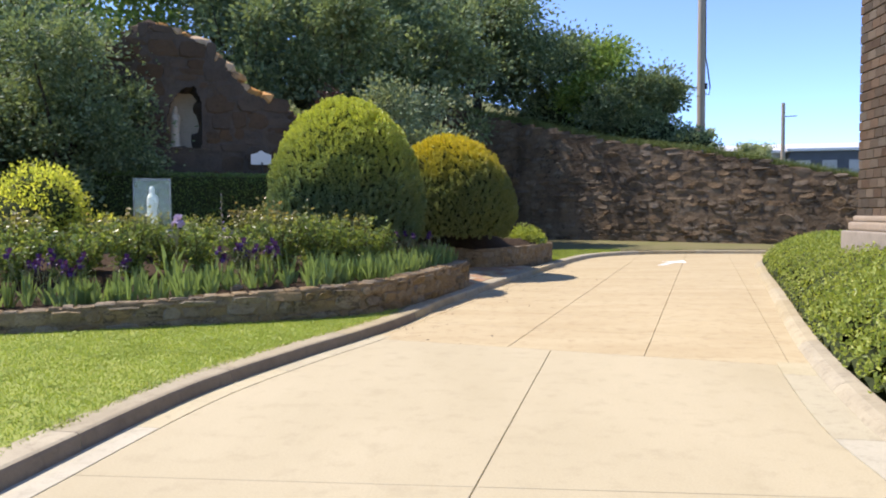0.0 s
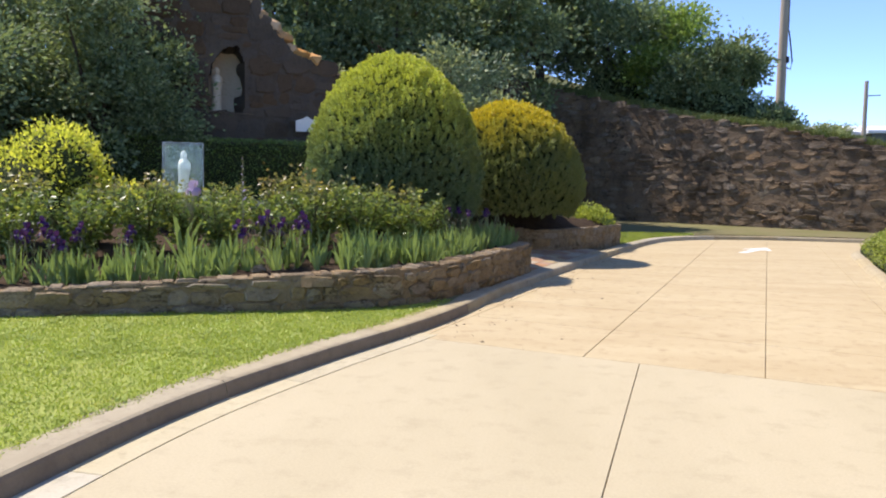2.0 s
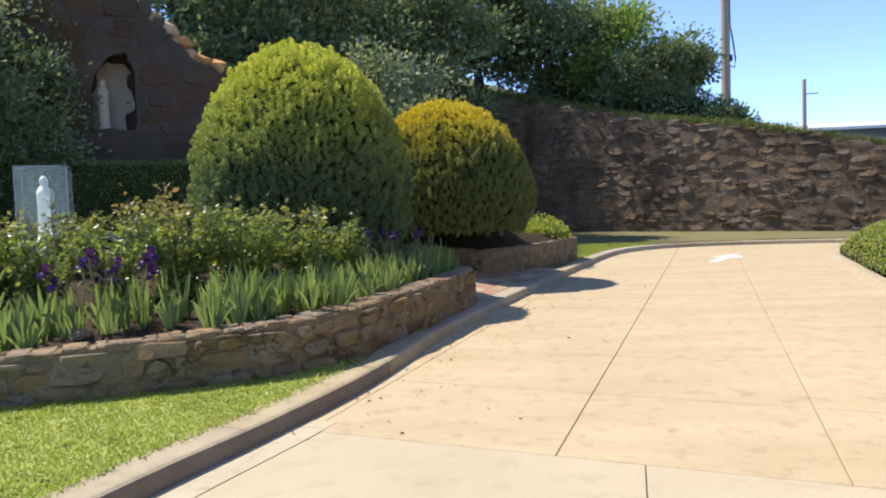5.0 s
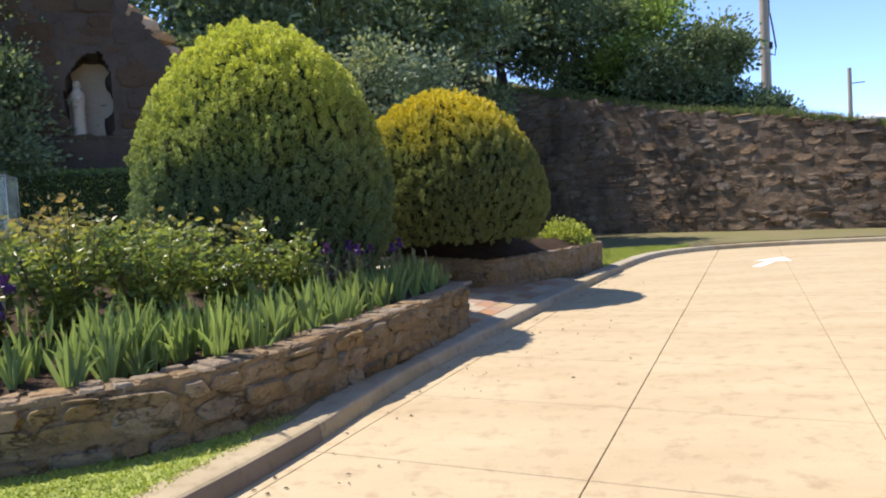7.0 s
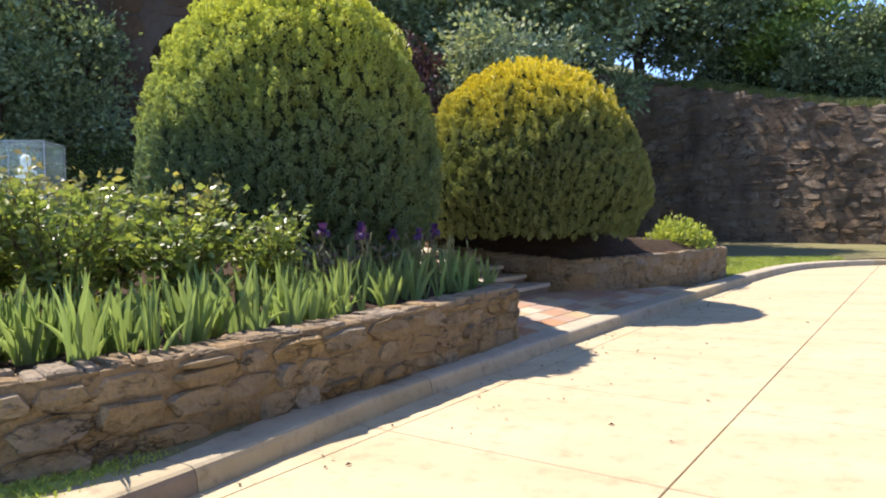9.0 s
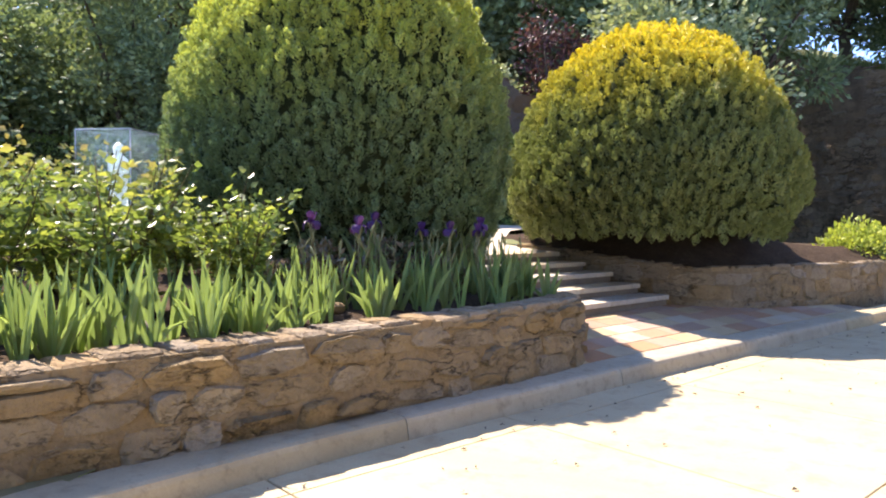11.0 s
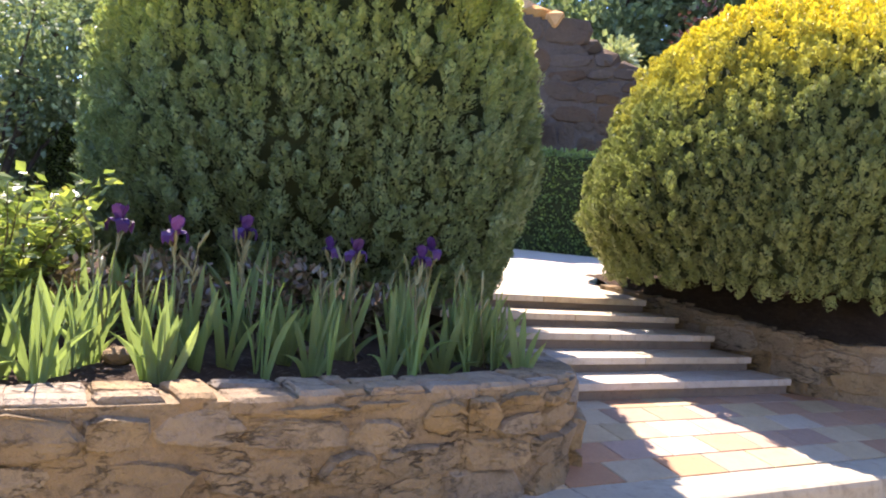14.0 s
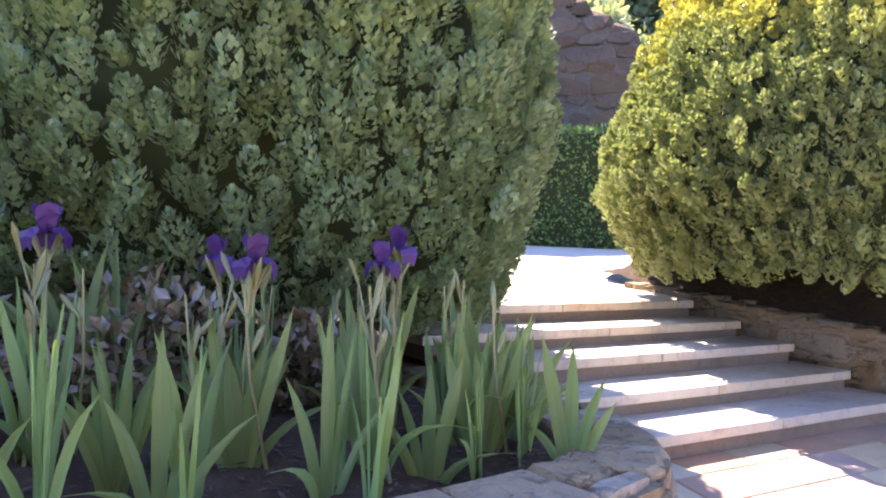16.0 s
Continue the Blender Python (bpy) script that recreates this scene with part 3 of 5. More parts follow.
d /= np.linalg.norm(d, axis=1)[:, None]
e = np.stack([-d[:, 1], d[:, 0], rng.uniform(-0.2, 0.2, len(d))], 1)
L = rng.uniform(0.012, 0.032, (len(d), 1))
v = np.stack([c, c + d * L * 0.6 + e * L * 0.5, c + d * L * 1.2, c + d * L * 0.6 - e * L * 0.5], 1)
tagged(add_mesh("clover", v.reshape(-1, 3), np.arange(len(v) * 4).reshape(-1, 4), CLOVER), "low patches of clover and weeds in the lawn", "clover", kind="stuff")

# ---- rubble walls ----
def stone_mesh(line, s0, s1, z0, z1, off, rng, jit, bulge, gap, wavy=True):
    """One rubble stone: an uneven eight-sided face, set proud of its wall."""
    w, h = s1 - s0, z1 - z0
    j = lambda k: rng.uniform(-jit, jit) * k
    warp = lambda s, z: (s + 0.3 * h * noise.noise((s * 1.1 / h * 0.3, z * 0.9 / h * 0.3, 7)), z + 0.42 * h * noise.noise((s * 0.5 / h * 0.3, z * 1.0 / h * 0.3, 9)))
    ring = [(s0 + gap + abs(j(w)), z0 + gap + abs(j(h))), (s0 + w * rng.uniform(0.35, 0.65), z0 + gap + j(h) * 0.3), (s1 - gap - abs(j(w)), z0 + gap + abs(j(h))),
            (s1 - gap, z0 + h * rng.uniform(0.35, 0.65)), (s1 - gap - abs(j(w)), z1 - gap - abs(j(h))), (s0 + w * rng.uniform(0.35, 0.65), z1 - gap + j(h) * 0.3),
            (s0 + gap + abs(j(w)), z1 - gap - abs(j(h))), (s0 + gap, z0 + h * rng.uniform(0.35, 0.65))]
    if wavy:
        ring = [warp(s, z) for s, z in ring]
    cs, cz = sum(q[0] for q in ring) / 8, sum(q[1] for q in ring) / 8
    vs = [line.at(s, off - 0.05, z) for s, z in ring]
    b1 = bulge * rng.uniform(0.2, 0.75)
    vs += [line.at(s, off + b1, z) for s, z in ring]
    tilt_s, tilt_z = rng.uniform(-0.5, 0.5) * bulge, rng.uniform(-0.6, 0.6) * bulge
    vs += [line.at(cs + (s - cs) * 0.87, off + bulge + tilt_s * (s - cs) / max(w, 0.01) * 2 + tilt_z * (z - cz) / max(h, 0.01) * 2 + rng.uniform(-0.2, 0.2) * bulge, cz + (z - cz) * 0.84) for s, z in ring]
    vs.append(line.at(cs, off + bulge * rng.uniform(0.9, 1.3), cz))
    fs = []
    for r in (0, 8):
        for i in range(8):
            k = (i + 1) % 8
            fs.append((r + i, r + k, r + 8 + k, r + 8 + i))
    fs += [(16 + i, 16 + (i + 1) % 8, 24) for i in range(8)]
    return vs, fs


def rubble(parent, line, s0, s1, zlo, ztop, off, mean_h, mean_w, mats, seed, name="stone", keep=lambda s, z: True, bulge=0.026, single=lambda s, z: True, jit=0.15, gap=0.003):
    """Courses of uneven stones over a wall face. Stones for which single() is false are gathered in one mesh."""
    rng = random.Random(seed)
    rest = Heap()
    count = 0
    zmax = max(ztop(s0 + (s1 - s0) * i / 40) for i in range(41))
    z = min(zlo(s0 + (s1 - s0) * i / 40) for i in range(41))
    while z < zmax - 0.02:
        h = mean_h * rng.uniform(0.65, 1.4)
        s = s0 - rng.uniform(0, mean_w)
        while s < s1:
            w = mean_w * rng.uniform(0.5, 1.6)
            parts = [(z, z + h)]
            if rng.random() < 0.25 and h > mean_h * 0.9:
                m = z + h * rng.uniform(0.4, 0.6)
                parts = [(z, m), (m, z + h)]
            elif rng.random() < 0.12:
                parts = [(z, z + h * rng.uniform(1.15, 1.5))]
            a, b = max(s, s0), min(s + w, s1)
            for lo, hi in parts:
                mid = (a + b) / 2
                lo2, hi2 = max(lo, zlo(mid)), min(hi, ztop(mid))
                if b - a > 0.06 and hi2 - lo2 > 0.035 and keep(mid, (lo2 + hi2) / 2):
                    vs, fs = stone_mesh(line, a, b, lo2, hi2, off, rng, jit, bulge * rng.uniform(0.6, 1.4), gap)
                    if single(mid, (lo2 + hi2) / 2) and count < 300:
                        add_mesh(name, vs, fs, mats[0], parent)
                        count += 1
                    else:
                        rest.add(vs, fs)
            s += w
        z += h
    if rest.v:
        tagged(add_mesh("small_stones", rest.v, rest.f, mats[1], parent), "joined rubble stones", kind="stuff")


def wall_core(line, s0, s1, zlo, ztop, o_front, o_back, mat, parent, step=0.25):
    n = int((s1 - s0) / step) + 1
    vs, fs = [], []
    for i in range(n + 1):
        s = s0 + (s1 - s0) * i / n
        for o, z in ((o_front, zlo(s)), (o_front, ztop(s)), (o_back, ztop(s)), (o_back, zlo(s))):
            vs.append(line.at(s, o, z))
    for i in range(n):
        for j in range(4):
            k = (j + 1) % 4
            fs.append((i * 4 + j, i * 4 + k, (i + 1) * 4 + k, (i + 1) * 4 + j))
    fs += [(0, 1, 2, 3), tuple(n * 4 + q for q in (3, 2, 1, 0))]
    return add_mesh("core", vs, fs, mat, parent)


def caps(line, s0, s1, ztop, o_front, o_back, mat, parent, seed, mean=0.21):
    """Uneven flat stones bedded in the top of a low wall, in one or two rows, their outer edge broken."""
    rng = random.Random(seed)
    s = s0
    while s < s1:
        e = min(s + mean * rng.uniform(0.45, 1.6), s1)
        cut = o_front + (o_back - o_front) * rng.uniform(0.35, 0.65)
        rows = [(o_front, o_back)] if rng.random() < 0.4 else [(o_front, cut + 0.006), (cut - 0.006, o_back)]
        skew = rng.uniform(-0.05, 0.05)
        for of, ob in rows:
            z = ztop((s + e) / 2) + rng.uniform(-0.012, 0.012)
            edge = rng.uniform(0.0, 0.03) if of == o_front else 0.0
            j = lambda k: rng.uniform(-k, k)
            ring = [(s + 0.004 + skew + abs(j(0.012)), of - edge - abs(j(0.02))), (s + (e - s) * rng.uniform(0.3, 0.7), of - edge + j(0.012)), (e - 0.004 + j(0.01), of - edge - abs(j(0.02))),
                    (e - 0.004 - abs(j(0.015)), (of + ob) / 2), (e - 0.006 + j(0.012), ob + abs(j(0.02))), (s + (e - s) * rng.uniform(0.3, 0.7), ob + j(0.015)), (s + 0.006 + skew * 0.5, ob + abs(j(0.02))), (s + 0.004 + skew + abs(j(0.01)), (of + ob) / 2)]
            ring = [(max(q, s0), o) for q, o in ring]
            cs, co = sum(q[0] for q in ring) / 8, sum(q[1] for q in ring) / 8
            vs = [line.at(q, o, z - 0.06) for q, o in ring] + [line.at(q, o, z - rng.uniform(0.012, 0.02)) for q, o in ring]
            vs += [line.at(cs + (q - cs) * 0.86, co + (o - co) * 0.84, z + j(0.005)) for q, o in ring] + [line.at(cs, co, z + j(0.005))]
            fs = [(r + i, r + i + 8, r + (i + 1) % 8 + 8, r + (i + 1) % 8) for r in (0, 8) for i in range(8)] + [(16 + (i + 1) % 8, 16 + i, 24) for i in range(8)]
            add_mesh("capstone", vs, fs, mat, parent)
        s = e


bed_wall_1 = tagged(new("wall_bed_front"), "low rubble sandstone wall of the raised flower bed", "retaining wall", kind="structure")
base1 = lambda s: 0.06
wall_core(BED1, 0, BED1.length, base1, lambda s: bed1_top(s) - 0.022, -0.012, -0.30, MORTAR, bed_wall_1)
S_NEAR = 4.5
rubble(bed_wall_1, BED1, 0, BED1.length, base1, lambda s: bed1_top(s) - 0.045, -0.03, 0.20, 0.36, (STONE, STONE_JOINED), 11, bulge=0.046, jit=0.22, gap=0.0, single=lambda s, z: s > S_NEAR)
caps(BED1, 0, BED1.length, bed1_top, 0.0, -0.33, CAPSTONE, bed_wall_1, 5)
bed_wall_2 = tagged(new("wall_bed_far"), "low rubble sandstone wall of the bed beside the steps", "retaining wall", kind="structure")
wall_core(BED2, 0, BED2.length, lambda s: 0.06, lambda s: bed2_top(s) - 0.022, -0.018, -0.30, MORTAR, bed_wall_2)
rubble(bed_wall_2, BED2, 0, BED2.length, lambda s: 0.06, lambda s: bed2_top(s) - 0.045, -0.03, 0.2, 0.42, (STONE, STONE_JOINED), 23)
caps(BED2, 0.0, BED2.length, bed2_top, 0.0, -0.31, CAPSTONE, bed_wall_2, 9)

# ---- soil of the beds, terrace ----
def terrace_z(x, y):
    d = (-(x + 2.1) * 0.7 + (y - 19.0) * 0.7)
    return 0.905 + 0.068 * max(0.0, d - 1.3)


bed1_poly = [tuple(BED1.at(s, -0.15)[:2]) for s in np.linspace(0, BED1.length, 90)] + [(-2.75, 18.5), (-3.0, 19.0), (-3.6, 19.6), (-4.7, 19.8), (-6.2, 20.6), (-8.5, 21.6), (-12, 22), (-20, 18), (-18, 10)]


def soil_z(x, y):
    d = min((math.hypot(x - p.x, y - p.y) for p in BED1.p[::10]))
    s_top = float(np.interp(x, [-9, -6.1, -4.2, -2.0, -1.2, -0.3], [0.42, 0.47, 0.55, 0.64, 0.66, 0.69]))
    return min(0.99, s_top - 0.045 + max(0, d - 0.3) * 0.14) + 0.03 * noise.noise((x * 2.2, y * 2.2, 1)) + 0.015 * noise.noise((x * 7, y * 7, 3))


tagged(sheet("bed_soil", bed1_poly, soil_z, 0.18, SOIL), "dark crumbly soil of the raised flower bed", "soil", kind="structure")
bed2_poly = [tuple(BED2.at(s, -0.15)[:2]) for s in np.linspace(0, BED2.length, 90)] + [(-4.6, 27.5), (-4.4, 23.5), (-3.3, 21.2)]


def soil2_z(x, y):
    d, top = min((math.hypot(x - BED2.p[i].x, y - BED2.p[i].y), bed2_top(i * BED2.step)) for i in range(0, len(BED2.p), 6))
    mound = 0.94 + 0.06 * max(0, -x - 2) + 0.34 * math.exp(-((x + 1.15) ** 2 + (y - 22.1) ** 2) / 2.6)
    return min(mound, top - 0.012 + 0.55 * max(0, d - 0.16)) + 0.025 * noise.noise((x * 2.2, y * 2.2, 1)) * min(1, d * 2)


tagged(sheet("bed_soil", bed2_poly, soil2_z, 0.18, SOIL), "dark soil of the bed under the golden conifer", "soil", kind="structure")
terrace_poly = [(-2.78, 18.0), (-2.12, 20.7), (-3.4, 21.4), (-4.4, 23.6), (-4.6, 27.5), (-7, 30), (-16, 27), (-20, 22), (-12, 21.4), (-8.5, 21.0), (-6.2, 20.0), (-4.7, 19.2), (-3.6, 18.8)]
tagged(sheet("terrace", terrace_poly, terrace_z, 0.6, TERRACE), "pale sunlit concrete terrace above the steps", "terrace", kind="structure")

# ---- landing pavers and steps ----
landing = tagged(new("landing"), "landing of pink and cream pavers between kerb and steps", "paving", kind="structure")
kd = Vector((0.243, 0.970))
kn = Vector((-0.970, 0.243))
K0 = Vector((-0.20, 17.4)) + kd * -0.6
land_poly = [tuple(KERB_L.at(s, -KW)[:2]) for s in np.linspace(0, KERB_L.length, 260)]
land_poly = [p for p in land_poly if 16.6 < p[1] < 23.5]
land_poly += [(0.9, 23.2), (0.3, 21.9), (-0.3, 21.0), (-0.72, 20.75), (-1.35, 18.0), (-1.2, 17.7), (-0.55, 17.4), (-0.45, 16.8)]


def land_z(x, y):
    d = (Vector((x, y)) - Vector((-0.20, 17.4))).dot(kn)
    return float(np.interp(d, [0, 0.95, 2.0], [0.145, 0.285, 0.30]))


sheet("bedding", land_poly, lambda x, y: land_z(x, y) - 0.012, 0.5, JOINT, landing)
rng = random.Random(31)
for r in range(-3, 8):
    for c in range(-2, 16):
        o = r * 0.245
        a = c * 0.39 + (0.195 if r % 2 else 0)
        g = 0.004
        q = [K0 + kd * (a + g) + kn * (o + g), K0 + kd * (a + 0.39 - g) + kn * (o + g), K0 + kd * (a + 0.39 - g) + kn * (o + 0.245 - g), K0 + kd * (a + g) + kn * (o + 0.245 - g)]
        slab(clip_poly(land_poly, [tuple(p) for p in q]), land_z, TILE_PINK if rng.random() < 0.55 else TILE_CREAM, landing, "paver", 0.03)

steps = thing("garden_steps", "five shallow garden steps with pale slab treads and brown risers", "steps", at=(-1.4, 19.2, 0.3))
SX, SZ = [-0.605, -0.965, -1.325, -1.70, -2.07], [0.422, 0.545, 0.68, 0.795, 0.915]
sd, sn = Vector((0.235, 0.972, 0)), Vector((-0.972, 0.235, 0))
for i in range(5):
    R = Vector((SX[i], 20.62, 0))
    depth = 0.42 if i < 4 else 0.55
    for a, b in ((0.006, 0.17), (0.176, 1.25), (1.256, 2.6)):
        bm = bmesh.new()
        c = R - sd * ((a + b) / 2) + sn * (depth / 2)
        box(bm, (c.x, c.y, SZ[i] - 0.028), (depth, b - a, 0.056), 0.008, math.atan2(sn.y, sn.x))
        p = part("tread", bm, STEP, steps)
        p.matrix_parent_inverse = Matrix.Translation(-Vector(steps.location))
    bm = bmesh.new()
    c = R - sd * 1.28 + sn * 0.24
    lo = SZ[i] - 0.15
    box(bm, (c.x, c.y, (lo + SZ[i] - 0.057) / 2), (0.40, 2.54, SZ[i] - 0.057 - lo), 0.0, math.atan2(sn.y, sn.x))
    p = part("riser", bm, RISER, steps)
    p.matrix_parent_inverse = Matrix.Translation(-Vector(steps.location))

# ---- great retaining wall, hill and what stands on it ----
W0, WD = Vector((9.3, 39.0, 0)), Vector((0.857, -0.514, 0))
wall_pt = lambda u: tuple((W0 + WD * u)[:2])
FAR = Line([wall_pt(-26), wall_pt(-10), wall_pt(5), wall_pt(22)], 0.1)
U0 = -26.0
WALL_U = [-26, -17, -13.4, -10.8, -6.8, -3.4, 0, 3.4, 6, 8.3, 12, 22]
WALL_Z = [10.4, 9.0, 7.85, 7.15, 6.2, 5.4, 4.85, 4.15, 3.6, 3.1, 2.5, 1.6]
far_top = lambda s: float(np.interp(s + U0, WALL_U, WALL_Z)) + 0.08 * noise.noise((s * 0.7, 3, 1))
far_lo = lambda s: -0.1
far_wall = tagged(new("wall_retaining"), "tall weathered rubble retaining wall stained brown, at the drive's end", "retaining wall", kind="structure")
wall_core(FAR, 0, FAR.length, far_lo, lambda s: far_top(s) - 0.08, 0.0, -0.8, DARKMORTAR, far_wall, 0.5)
rubble(far_wall, FAR, 6.0, 44.0, far_lo, far_top, -0.07, 0.36, 0.66, (DARKSTONE, DARKSTONE_JOINED), 41, bulge=0.085, single=lambda s, z: 22 < s < 33 and z < 3.6, jit=0.24, gap=0.0)


def hill_z(x, y):
    q = Vector((x, y, 0)) - W0
    u = q.dot(WD)
    back = q.x * 0.514 + q.y * 0.857
    u += 0.6 * max(back, 0)
    rise = float(np.interp(u, [-20, -3, 1.5, 15], [0.24, 0.17, 0.03, 0.02]))
    return float(np.interp(u, WALL_U, WALL_Z)) - 0.12 + min(max(back - 0.3, 0), 22) * rise + 0.12 * noise.noise((x * 0.3, y * 0.3, 0))


hill_poly = [wall_pt(-26), wall_pt(22)] + [(W0.x + WD.x * u + 0.514 * b, W0.y + WD.y * u + 0.857 * b) for u, b in ((40, 4), (60, 60), (20, 90), (-30, 60), (-45, 25))]
hp2 = [(x + 0.4 * 0.514, y + 0.4 * 0.857) for x, y in hill_poly[:2]] + hill_poly[2:]
tagged(sheet("hill", hp2, hill_z, 1.6, EARTH), "grassy bank rising behind the retaining wall", "hillside", kind="structure")
rng = np.random.RandomState(5)
spots = []
for _ in range(26000):
    u, b = rng.uniform(-19, 12), 0.2 + abs(rng.normal(0, 1.0))
    p = W0 + WD * u + Vector((0.514, 0.857, 0)) * b
    spots.append((p.x, p.y, hill_z(p.x, p.y)))
tagged(blades("bank_grass", spots, 0.42, 0.02, ROUGH_GRASS, 8, 1.0), "rough grass along the top of the retaining wall", "grass", kind="stuff")
verge_poly = [tuple(KERB_L.at(s, -KW + 0.01)[:2]) for s in np.linspace(0, KERB_L.length, 260)]
verge_poly = [p for p in verge_poly if p[1] > 24.0] + [wall_pt(18), wall_pt(-10), wall_pt(-16), (-3.2, 36), (-3, 27.9), (1.9, 26.6)]
verge_z = lambda x, y: 0.13 + 0.012 * max(0, y - 30) + 0.02 * noise.noise((x, y, 0))
tagged(sheet("verge", verge_poly, verge_z, 0.8, VERGE), "narrow grass verge below the retaining wall", "verge", kind="structure")
spots = []
while len(spots) < 9000:
    x, y = rng.uniform(1.5, 5.2), rng.uniform(26, 33)
    if inside(verge_poly, x, y):
        spots.append((x, y, verge_z(x, y)))
tagged(blades("verge_grass", spots, 0.05, 0.012, GRASS, 9, 0.8), "short green grass of the verge", "grass", kind="stuff")

# ---- leaves ----
def leaf_quads(centres, dirs, length, width, seed, spread=0.6):
    """Rhombic leaves at the centres, pointing along dirs with some scatter. Returns verts and faces."""
    rs = np.random.RandomState(seed)
    c = np.asarray(centres, float)
    d = np.asarray(dirs, float) + rs.normal(0, spread, c.shape)
    d /= np.linalg.norm(d, axis=1)[:, None] + 1e-9
    side = np.cross(d, rs.normal(0, 1, c.shape))
    side /= np.linalg.norm(side, axis=1)[:, None] + 1e-9
    n = len(c)
    L = (length * rs.uniform(0.6, 1.3, n))[:, None]
    Wd = (width * rs.uniform(0.7, 1.3, n))[:, None]
    up = np.cross(d, side)
    v = np.empty((n, 4, 3))
    v[:, 0] = c
    v[:, 1] = c + d * L * 0.45 + side * Wd * 0.5 + up * Wd * 0.12
    v[:, 2] = c + d * L
    v[:, 3] = c + d * L * 0.45 - side * Wd * 0.5 + up * Wd * 0.12
    return v.reshape(-1, 3), np.arange(n * 4).reshape(-1, 4)


def dome(R, zb, zc, zt, z, p=2.3, foot=0.2):
    if z >= zc:
        return R * max(0.0, 1 - ((z - zc) / (zt - zc)) ** p) ** (1 / p)
    return R * (1 - foot * ((zc - z) / (zc - zb)) ** 1.6)


def clipped_dome(name, label, at, R, zb, zc, zt, mat, seed, clusters, p=2.2, foot=0.2, ey=1.0, rot=0.0):
    """A clipped conifer: a trunk, a solid inner body in painted shade and thousands of upright sprays."""
    t = thing(name, label, "conifer", at=(at[0], at[1], zb))
    rs = np.random.RandomState(seed)
    h = zt - zb
    bmv, bmf = [], []
    rows, seg = 26, 40
    prof = lambda z: dome(R, 0, zc - zb, h, z, p, foot)
    for i in range(rows + 1):
        z = h * i / rows
        for k in range(seg):
            a = 2 * math.pi * k / seg
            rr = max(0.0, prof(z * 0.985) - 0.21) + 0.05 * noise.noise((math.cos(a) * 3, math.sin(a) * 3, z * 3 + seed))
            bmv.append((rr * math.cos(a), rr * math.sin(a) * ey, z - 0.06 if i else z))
    for i in range(rows):
        for k in range(seg):
            k2 = (k + 1) % seg
            bmf.append((i * seg + k, i * seg + k2, (i + 1) * seg + k2, (i + 1) * seg + k))
    bmf.append(tuple(reversed(range(seg))))
    bmf.append(tuple(range(rows * seg, rows * seg + seg)))
    core = add_mesh("inner_body", bmv, bmf, CONIFER_CORE, t, "solid inner body painted as dark as the shade between leaves")
    # spots over the surface, even by area and kept apart from one another
    zs = np.linspace(0, h, 400)
    rr = np.array([prof(z) for z in zs])
    ds = np.hypot(np.diff(rr), np.diff(zs))
    area = np.concatenate([[0], np.cumsum((rr[1:] + rr[:-1]) / 2 * ds)])
    apart = 0.80 * math.sqrt(2 * math.pi * area[-1] / clusters)
    n = clusters * 7
    gaps = np.sort(rs.uniform(0.84, 1.2, n) * apart)[::-1]
    z = np.interp(rs.uniform(0, area[-1], n), area, zs)
    a = rs.uniform(0, 2 * np.pi, n)
    r = np.interp(z, zs, rr)
    cells, kept = {}, []
    for i in range(n):
        q = (r[i] * math.cos(a[i]), r[i] * math.sin(a[i]), z[i])
        key = tuple(int(math.floor(c / (apart * 1.2))) for c in q)
        near = (o for dx in (-1, 0, 1) for dy in (-1, 0, 1) for dz in (-1, 0, 1) for o in cells.get((key[0] + dx, key[1] + dy, key[2] + dz), ()))
        if all((q[0] - o[0]) ** 2 + (q[1] - o[1]) ** 2 + (q[2] - o[2]) ** 2 > gaps[i] * gaps[i] for o in near):
            cells.setdefault(key, []).append(q)
            kept.append(i)
    z, a, r = z[kept], a[kept], r[kept]
    clusters = len(kept)
    sl = np.interp(z, zs, np.clip(np.gradient(rr, zs), -30, 30))
    nrm = np.stack([np.cos(a), np.sin(a), -sl], 1)
    nrm /= np.linalg.norm(nrm, axis=1)[:, None]
    lump = np.array([noise.noise((math.cos(b) * R * 2.6, math.sin(b) * R * 2.6, c * 2.6 + seed)) + 0.7 * noise.noise((math.cos(b) * R * 6, math.sin(b) * R * 6, c * 5.0 - seed)) for b, c in zip(a, z)])
    grow = nrm * 0.52 + np.array([0, 0, 0.88])
    grow += rs.normal(0, 0.16, grow.shape)
    grow /= np.linalg.norm(grow, axis=1)[:, None]
    size = 1.12 * gaps[kept] / apart * rs.uniform(0.85, 1.15, clusters)
    length = apart * 1.75 * size
    tip_at = np.stack([r * np.cos(a), r * np.sin(a), z], 1) + nrm * (lump[:, None] * 0.09 + rs.uniform(-0.07, 0.05, (clusters, 1)))
    root = tip_at - grow * length[:, None]
    ax = np.cross(grow, rs.normal(0, 1, grow.shape))
    ax /= np.linalg.norm(ax, axis=1)[:, None]
    ay = np.cross(grow, ax)
    # each spray is a rounded finger of overlapping scale leaves
    k = 114
    wa = rs.uniform(0, 2 * np.pi, (clusters, k))
    ht = rs.uniform(0.1, 1.0, (clusters, k)) ** 0.75
    lobes = 1 + 0.28 * np.sin(wa * 3 + rs.uniform(0, 6.28, (clusters, 1)) + ht * 5)
    rad = np.interp(ht, [0, 0.35, 0.68, 0.88, 1.0], [0.25, 0.8, 1.0, 0.7, 0.08]) * lobes * rs.uniform(0.8, 1.04, (clusters, k)) * (apart * 0.56 * size)[:, None]
